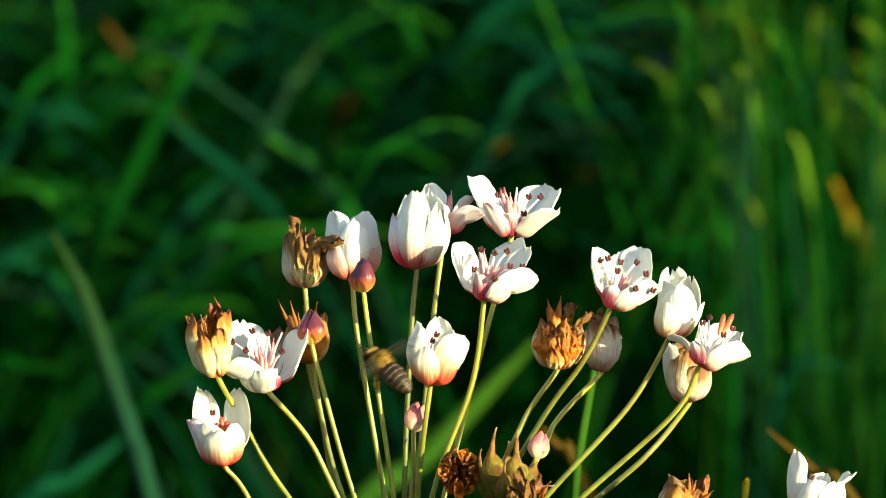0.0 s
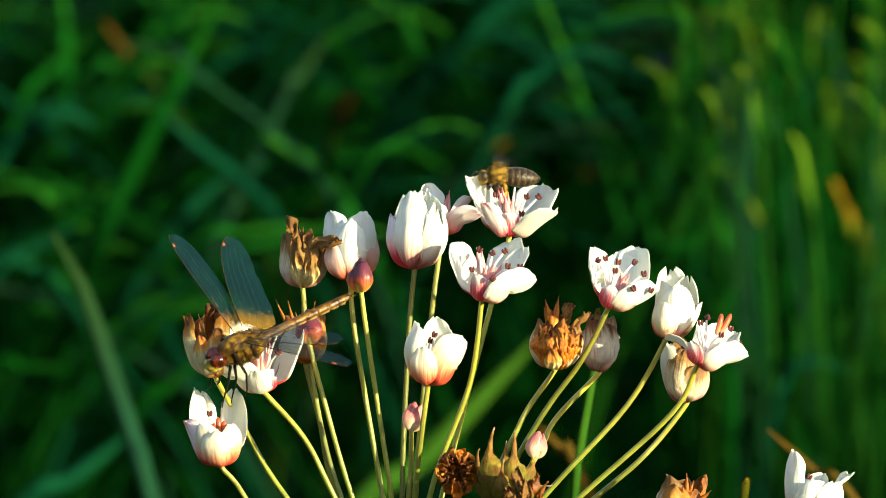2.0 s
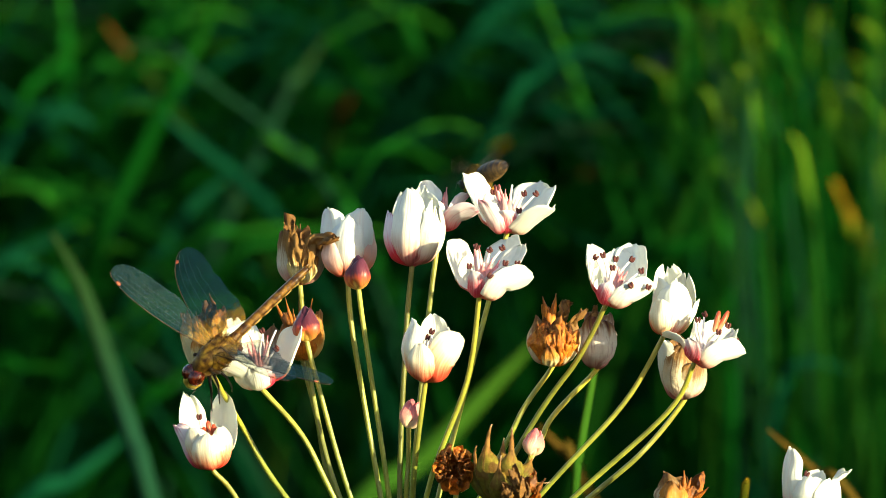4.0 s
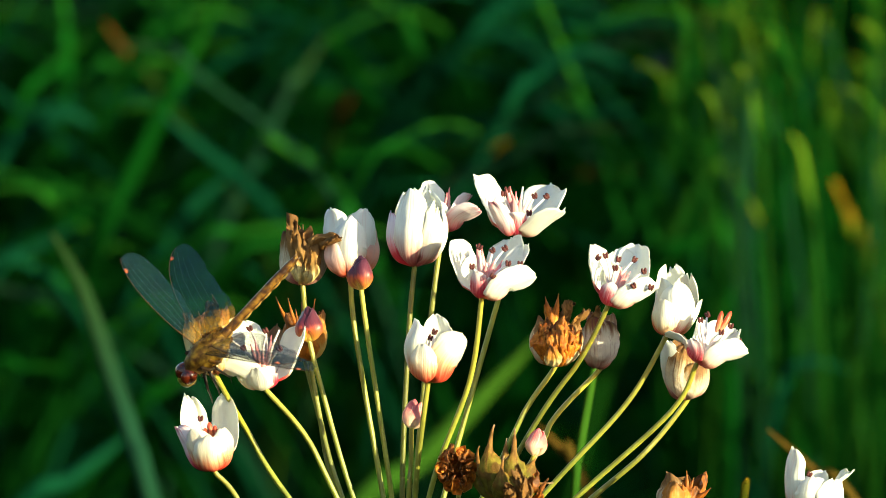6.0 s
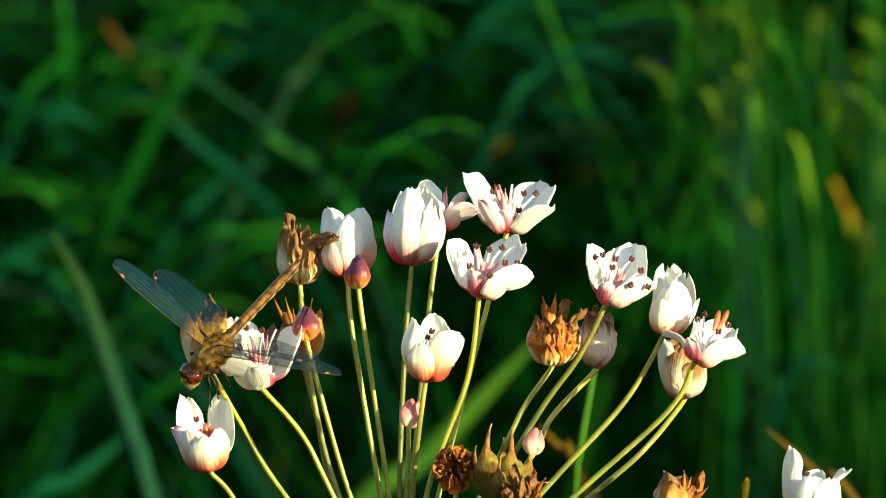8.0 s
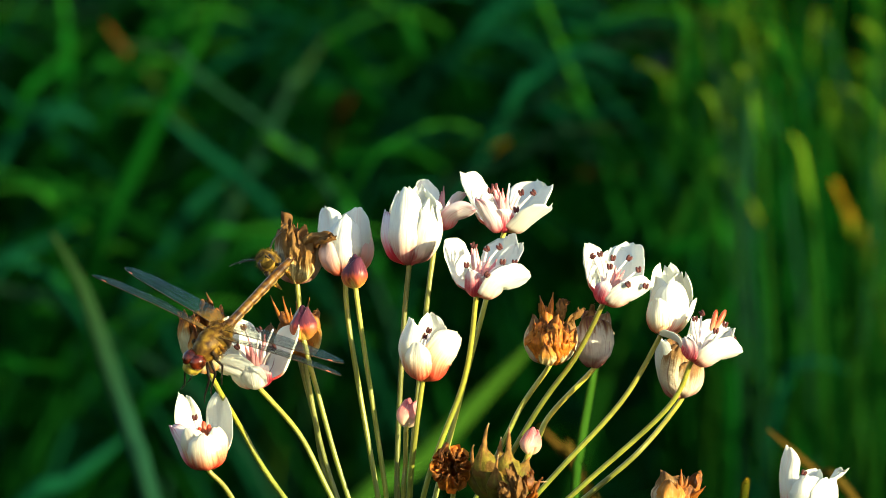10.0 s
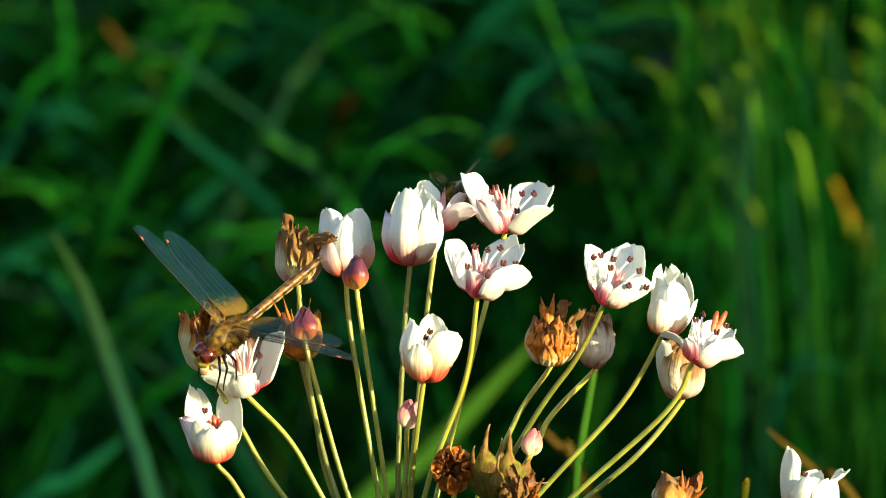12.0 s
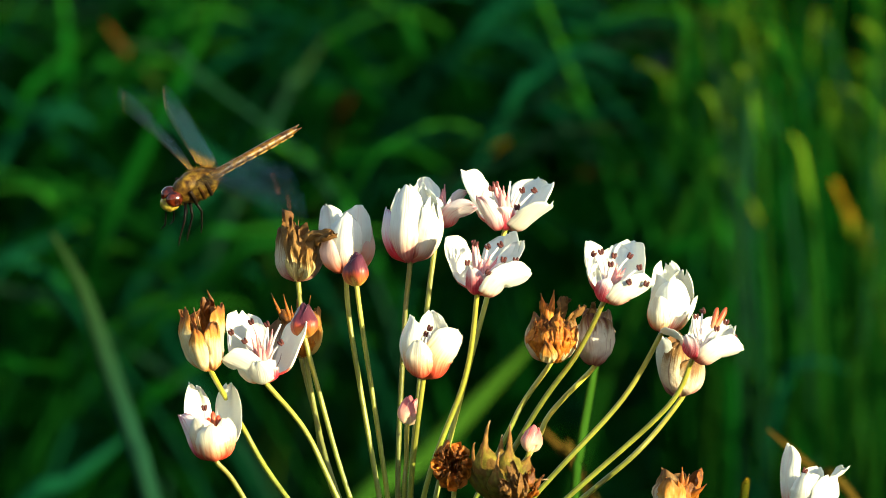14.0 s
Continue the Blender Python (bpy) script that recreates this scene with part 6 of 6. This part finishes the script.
# seconds, nose, tail, how far the back is turned to the viewer, depth
FLY = [
    (0.0, -28.0, 80.1, -3.0, 96.4, 40, 0), (0.2, -24.2, 62.6, -0.5, 76.4, 40, 0), (0.3, -16.1, 42.0, 14.5, 57.6, 40, 0), (0.4, -11.8, 9.9, 21.6, 19.9, 40, 0),
    (0.5, -18.0, 8.6, 14.1, 19.9, 40, 0), (0.6, -12.4, 45.1, 15.1, 57.0, 45, 0), (0.7, -8.0, 70.1, 19.5, 82.6, 45, 0), (1.0, 2.0, 82.6, 30.8, 96.4, 40, 0),
    (1.3, -3.0, 62.6, 27.0, 76.4, 40, 0), (1.4, -11.2, 19.6, 18.6, 35.5, 40, 0), (1.5, -26.5, 7.6, 5.1, 25.4, 40, 0), (1.6, -39.2, 1.9, -10.5, 19.1, 40, 0),
    (1.7, -42.8, 3.6, -13.2, 19.9, 40, 0), (1.8, -48.2, -23.9, -20.8, -6.2, 40, -10), (1.9, -54.0, -28.9, -20.1, -19.4, 40, -14), (2.0, -53.2, -25.9, -20.5, -10.6, 42, -16),
    (2.1, -56.2, -28.4, -24.4, -10.5, 45, -16), (2.2, -54.9, -26.8, -23.0, -8.4, 45, -16), (2.5, -55.1, -30.4, -24.0, -8.4, 48, -19), (2.6, -54.9, -30.4, -24.9, -10.5, 48, -19),
    (2.8, -56.0, -30.5, -27.2, -6.0, 50, -19), (3.0, -56.8, -30.5, -28.9, -4.9, 52, -19), (3.2, -57.0, -30.5, -29.2, -4.4, 52, -19), (4.2, -57.8, -30.6, -29.9, -4.2, 52, -19),
    (5.3, -58.0, -30.9, -30.5, -4.5, 52, -19), (5.5, -58.2, -30.9, -30.8, -4.6, 52, -19), (6.0, -59.5, -30.8, -32.2, -2.0, 52, -19), (6.5, -59.9, -30.8, -33.8, -1.6, 54, -19),
    (7.0, -59.1, -30.6, -33.2, -1.6, 54, -19), (7.5, -58.6, -30.6, -32.5, -2.0, 54, -19), (8.0, -58.0, -30.5, -31.5, -2.5, 54, -19), (8.2, -57.8, -29.9, -31.1, -2.9, 52, -19),
    (9.2, -57.4, -28.0, -33.6, -2.6, 52, -16), (10.2, -56.8, -26.8, -34.2, -2.4, 52, -16), (10.3, -56.1, -26.4, -34.9, -3.6, 50, -16), (10.4, -113.0, -24.9, -85.5, -3.6, 50, -10),
    (10.5, -130.5, -9.9, -100.5, 7.6, 50, 0), (10.6, -119.2, 2.6, -89.2, 18.0, 50, 0), (10.7, -103.0, 2.6, -76.0, 20.5, 50, 0), (10.8, -86.1, 5.1, -53.8, 21.8, 50, 0),
    (10.9, -71.1, 3.2, -40.8, 24.8, 50, 0), (11.0, -51.8, 18.9, -16.5, 34.9, 45, 0), (11.1, -34.2, 28.9, 0.4, 37.1, 60, 0), (11.2, -23.0, 47.6, 10.8, 57.0, 60, 0),
    (11.3, -17.4, 28.6, 17.4, 41.9, 55, 0), (11.4, -26.5, 16.1, 6.9, 36.5, 45, 0), (11.5, -41.1, 3.9, -6.1, 14.9, 40, 0), (11.6, -56.8, -17.4, -25.9, -6.1, 45, -10),
    (11.7, -57.4, -26.8, -34.2, -2.1, 50, -16), (11.8, -56.1, -24.9, -28.4, -2.1, 50, -16), (11.9, -57.8, -25.9, -33.6, -0.5, 50, -16), (12.0, -55.1, -25.5, -27.5, -2.6, 50, -19),
    (12.3, -54.6, -25.6, -30.6, -1.0, 50, -19), (12.5, -54.6, -25.6, -30.8, -0.8, 50, -19), (12.9, -54.2, -25.5, -30.1, -0.9, 50, -19), (13.0, -55.2, -22.6, -34.4, 5.9, 50, -16), (13.1, -69.0, -5.1, -43.9, 17.2, 50, -10),
    (13.2, -84.2, 52.6, -60.5, 77.6, 50, 0), (13.3, -75.5, 66.4, -51.8, 91.4, 50, 0), (13.4, -66.1, 53.6, -43.0, 78.9, 50, 0), (13.5, -46.5, 35.9, -28.4, 53.6, 50, 0),
    (13.6, -39.9, 22.4, -14.5, 47.1, 50, 0), (13.7, -34.0, 8.6, -14.8, 39.6, 50, 0), (13.8, -47.0, -13.0, -18.5, 7.8, 45, 0), (13.9, -58.2, -14.6, -32.1, 0.0, 45, 0),
    (13.97, -62.6, 9.0, -32.1, 26.6, 45, 0), (14.0, -62.8, 9.4, -32.1, 27.0, 45, 0),
]

# seconds, middle, heading in the view's plane (degrees, 0 to the right, 90 up), turn toward the viewer, roll of the back, depth
BEE = [
    (0.0, -13.8, -24.9, 138, -25, 40, -24), (0.1, -24.2, -29.2, 138, -25, 40, -24), (0.2, -29.0, -33.1, 145, -20, 40, -24), (0.3, -33.5, -37.1, 150, 0, 30, -24),
    (0.4, -36.2, -50.1, 160, 10, 30, -24), (0.5, -18.0, -69.9, 20, 10, 10, 0), (0.65, 22.0, -69.9, 20, 10, 10, 0), (0.8, 57.0, -39.5, 150, -20, 40, 0), (0.9, 83.0, -27.0, 140, -50, 50, 0),
    (1.0, 91.1, -19.1, 135, -40, 55, -20), (1.1, 94.8, -28.9, 170, 0, 40, 0), (1.2, 98.9, -44.9, 175, 0, 20, 0), (1.3, 98.5, -49.0, 175, 0, 10, 0), (1.4, 92.5, -40.6, 178, 10, 10, 0),
    (1.5, 82.5, -24.4, 180, 8, 4, 0), (1.6, 67.9, -14.1, 178, 10, 10, 0), (1.7, 64.1, -6.2, 175, 15, 10, 5), (1.8, 45.8, 5.1, 175, 15, 10, 8), (1.9, 28.4, 15.0, 175, 10, 5, 10),
    (2.0, 12.0, 16.4, 180, 10, 5, 12), (2.1, 9.4, 17.9, 185, 0, 10, 14), (2.2, 4.2, 13.4, 200, -20, 10, 30), (2.4, 3.0, 10.5, 215, -50, 10, 34), (3.0, 3.5, 9.9, 225, -60, 20, 34),
    (3.2, 3.9, 9.9, 225, -60, 20, 34), (3.9, 3.5, 9.9, 225, -60, 20, 34), (4.1, 14.5, 21.4, 200, 0, 10, 14), (4.3, 22.6, 15.4, 185, 40, 20, 10), (5.3, 23.6, 15.4, 178, 52, 20, 6),
    (5.4, 26.2, 17.1, 215, 64, 20, 4), (5.5, 40.6, 21.9, 275, 74, 10, 0), (5.6, 68.6, 23.0, 300, 72, 10, 0), (5.7, 95.8, 12.2, 340, 55, 10, 0), (5.8, 119.5, 2.6, 0, 40, 10, 0),
    (8.4, 122.0, 2.6, 180, 10, 10, 0), (8.8, 64.5, 13.9, 180, 10, 10, 20), (9.3, -10.5, 17.6, 185, 10, 10, 20), (9.7, -35.5, 0.1, 190, 10, 10, 4), (10.3, -42.0, -5.9, 50, 20, 30, -4),
    (10.4, -61.8, 18.9, 25, 10, 20, -6), (10.5, -67.4, 40.6, 20, 10, 20, -6), (10.6, -56.8, 62.6, 10, 10, 20, 0), (10.7, -30.5, 60.1, 0, 20, 20, 0), (10.8, -13.0, 44.9, 300, 60, 10, 0),
    (10.9, -6.1, 23.6, 270, 70, 10, 0), (11.0, -9.0, 20.8, 250, 70, 10, 4), (11.1, -12.6, 18.0, 230, 60, 10, 8), (11.2, -7.6, 16.4, 0, 10, 10, 14), (11.3, 4.1, 19.5, 0, 10, 10, 16),
    (11.4, 3.9, 17.0, 180, 10, 10, 16), (11.5, 2.4, 14.5, 200, -10, 10, 28), (11.7, 2.0, 13.2, 210, -30, 10, 30), (12.0, 2.8, 12.0, 220, -50, 20, 34), (12.5, 2.8, 12.4, 220, -50, 20, 34),
    (12.8, 2.4, 14.5, 210, -30, 20, 28), (12.9, 2.4, 17.2, 200, 40, 20, 14), (13.0, 11.0, 24.6, 280, 72, 10, 8), (13.1, 28.1, 26.0, 325, 58, 15, 0), (13.2, 55.8, 10.8, 345, 46, 20, 0),
    (13.3, 73.6, -2.9, 340, 45, 10, 0), (13.4, 102.0, -14.9, 330, 45, 10, 0), (14.0, 127.0, -19.9, 330, 40, 10, 0),
]

# sway of the umbel: seconds, mm across, mm up
SWAY = [(0, 0, 0), (0.5, -0.4, 0.4), (1.0, -1.1, 0.75), (1.5, -0.35, 0.4), (2.0, -0.5, 0.0), (2.5, -1.1, 0.35), (3.0, -1.4, 0.55), (3.2, -1.6, 0.8), (4.2, -0.9, 0.6), (5.3, -0.4, 0.4),
        (5.5, -0.4, 0.4), (6.0, -0.5, 0.6), (6.5, -1.5, 0.75), (7.0, -1.0, 0.75), (7.5, -0.75, 0.4), (8.0, -1.1, 0.75), (8.2, -2.0, 1.1), (9.2, -1.3, 0.9), (10.3, -1.8, 0.9), (10.5, -1.1, 0.75),
        (11.0, -2.1, 1.1), (11.5, -1.9, 1.0), (12.0, -1.5, 0.65), (12.5, -2.1, 1.1), (13.0, -1.9, 1.4), (13.5, -1.9, 1.1), (14.0, -1.5, 1.4)]
# bending of single stalks about the root of the umbel, degrees to the left
BEND = {
    "F": [(0, 0), (4.1, 0), (4.3, -0.9), (5.3, -0.95), (5.4, -1.7), (5.5, 1.1), (5.6, 0.35), (5.7, -0.7), (5.8, 0.35), (5.9, -0.25), (6.0, -1.0), (6.1, 0.6), (6.2, 0.1), (6.3, -0.5), (6.4, 0.15), (6.6, 0), (14, 0)],
    "T": [(0, 0), (1.9, 0), (2.2, 1.2), (2.5, 1.9), (3.2, 2.0), (5.3, 2.2), (6.0, 2.4), (6.5, 2.9), (7.5, 2.9), (8.2, 2.7), (10.2, 2.4), (10.5, 0.6), (11.6, 0.3), (12.0, 0.2), (14, 0.4)],
    "Q": [(0, 0), (0.5, -0.8), (1.7, -0.9), (1.9, 0.3), (3.2, 0.2), (5.3, 0.2), (6.5, 0.0), (7.5, 0.2), (8.2, 0.2), (10.3, 0.2), (10.4, -1.6), (10.5, 1.4), (10.6, -0.3), (10.7, -0.3), (10.8, 1.4),
          (10.9, -0.9), (11.0, -1.5), (11.5, -0.4), (11.7, 2.5), (12.0, 3.0), (12.8, 3.0), (13.0, 1.0), (13.2, -1.6), (13.4, -1.6), (13.5, 2.0), (13.6, 1.8), (13.7, -0.8), (13.8, 1.2), (13.9, -1.2), (14.0, -1.0)],
}
# the dragonfly's wings at rest: seconds, then right fore, right hind, left fore, left hind, each as lift, sweep back and twist in degrees
REST = [
    (2.0, (19, -2, -28), (11, 16, -28), (15, 22, -18), (29, 8, -6)),
    (2.5, (17, -1, -27), (-4, 8, -17), (7, 30, -38), (34, -3, -24)),
    (3.0, (50, -7, -22), (-12, 11, -12), (5, 23, -44), (35, -7, -34)),
    (5.5, (50, -7, 4), (-5, 15, -10), (9, 24, -40), (29, 8, -32)),
    (6.0, (59, 4, -6), (-12, 12, -22), (11, 28, -46), (29, 14, -34)),
    (6.5, (54, 1, -18), (-15, 10, -28), (-4, 35, -54), (24, 20, -38)),
    (7.0, (55, -1, -12), (-18, 10, -21), (-3, 34, -56), (26, 13, -39)),
    (7.5, (54, -6, -30), (-18, 8, -32), (0, 26, -52), (25, 12, -40)),
    (8.0, (50, -6, -46), (-14, 3, -40), (-16, 32, -54), (27, 13, -40)),
    (8.2, (5, -20, -52), (1, -24, -44), (-9, 14, -52), (11, 2, -46)),
    (10.2, (10, -10, -45), (0, 0, -42), (-15, 24, -50), (-8, 20, -44)),
    (11.8, (31, -4, -36), (9, 10, -30), (13, 24, -30), (31, 10, -18)),
    (12.0, (30, -3, -40), (8, 6, -36), (2, 26, -40), (22, 8, -26)),
    (12.5, (27, -5, -35), (9, -2, -35), (6, 17, -40), (22, -1, -28)),
    (12.9, (25, -4, -44), (15, -6, -38), (11, 12, -36), (25, 0, -30)),
]
# single beats in flight, in the same form
BEAT = {
    0.5: ((-41, 17, -6), (-40, 10, -8), (34, -15, -28), (45, -12, 10)), 1.5: ((13, -6, -48), (3, -4, -40), (35, -8, -12), (47, -20, -62)),
    11.0: ((-17, -8, -44), (17, 18, -62), (15, 40, -24), (35, 26, -44)), 11.5: ((53, 5, -18), (58, 2, -34), (44, -7, 6), (38, -8, -19)),
    13.0: ((-25, 12, -56), (-33, 16, -56), (35, -6, -46), (43, -10, -42)), 13.5: ((-41, 28, -22), (-43, 17, -20), (3, -40, -20), (5, -40, -14)),
    14.0: ((5, 0, -46), (1, 14, -48), (11, 18, -10), (27, 4, 2)),
}


def flying(t):
    return t < 1.96 or 10.25 < t < 11.7 or t > 12.95


def heading_pose(mid, heading, toward, back, d):
    a, b = radians(heading), radians(toward)
    way = Vector((math.cos(a) * math.cos(b), -math.sin(b), math.sin(a) * math.cos(b)))
    up = Vector((0, -math.sin(radians(back)), math.cos(radians(back))))
    z = (up - way * up.dot(way)).normalized()
    turn = Matrix((way, z.cross(way), z)).transposed().to_4x4()
    return VIEW @ Matrix.Translation(local(mid[0], mid[1], d)) @ turn


def eased(rows):
    """Rows with steps put between two that lie more than 75 degrees apart."""
    out = [rows[0]]
    for (t0, a), (t1, b) in zip(rows, rows[1:]):
        p, q = a.to_quaternion(), b.to_quaternion()
        angle = p.rotation_difference(q).angle
        steps = min(max(1, math.ceil(math.degrees(min(angle, 2 * math.pi - angle)) / 75)), frame(t1) - frame(t0))
        for k in range(1, steps):
            f = round((frame(t1) - frame(t0)) * k / steps) / (frame(t1) - frame(t0))
            out.append((t0 + (t1 - t0) * f, Matrix.Translation(a.translation.lerp(b.translation, f)) @ p.slerp(q, f).to_matrix().to_4x4()))
        out.append((t1, b))
    return out


def motions():
    for thing in (plant, plant_two):
        walk(thing, [(t, SPACE @ Matrix.Translation((x / 1000, 0, z / 1000))) for t, x, z in SWAY])
    for key, rows in BEND.items():
        turn = [(t, Matrix.Translation(ORIGIN) @ pose(0, 0, 0, 0, -a, 0) @ Matrix.Translation(-ORIGIN)) for t, a in rows]
        walk(heads[key], turn)
    walk(fly, [(t, insect_pose((a, b), (c, e), 39.1, 0.24, back, d)) for t, a, b, c, e, back, d in FLY])
    walk(bee, eased([(t, heading_pose((u, v), h, toward, back, d)) for t, u, v, h, toward, back, d in BEE]))
    # wings: beating in flight, drooping at rest; six steps to a stroke, passing the middle at every third
    stroke = (0, 1, 1, 0, -1, -1)
    for (s, hind), w in fly_wings.items():
        which = (0 if s < 0 else 2) + hind
        rows = []
        for k in range(0, 421):
            t = k / 30
            if flying(t):
                at = BEAT.get(round(round(k / 15) * 0.5, 3)) if abs(k - 15 * round(k / 15)) < 2 else None
                e, back, twist = at[which] if at else (12, 8 if hind else 0, -30)
                rows.append((t, e + 56 * stroke[k % 6], back, twist))
        rows += [(row[0], *row[1 + which]) for row in REST]
        rows.sort()
        walk(w, eased([(t, pose((-3.4 if hind else -0.9) / 1000, s * 1.7 / 1000, 3.3 / 1000) @ pose(0, 0, 0, s * e, 0, 0) @ pose(0, 0, 0, 0, 0, s * sw) @ pose(0, 0, 0, 0, tw, 0)) for t, e, sw, tw in rows]))
    for (s, hind), w in bee_wings.items():
        rows = []
        for k in range(0, 421):
            t = k / 30
            if 2.3 < t < 3.9 or 4.35 < t < 5.3 or 9.8 < t < 10.2 or 11.8 < t < 12.7:
                e, back = (52 if 4.3 < t < 5.4 else 26) + 5 * math.sin(k * 0.35), 27
                if k % 6:
                    continue
            else:
                e, back = 18 + 72 * stroke[k % 6], 12
            rows.append((t, e, back))
        walk(w, eased([(t, pose((-0.6 if hind else 0.5) / 1000, s * 1.5 / 1000, 1.5 / 1000) @ pose(0, 0, 0, 0, 0, s * back) @ pose(0, 0, 0, s * e, 0, 0)) for t, e, back in rows]))


motions()
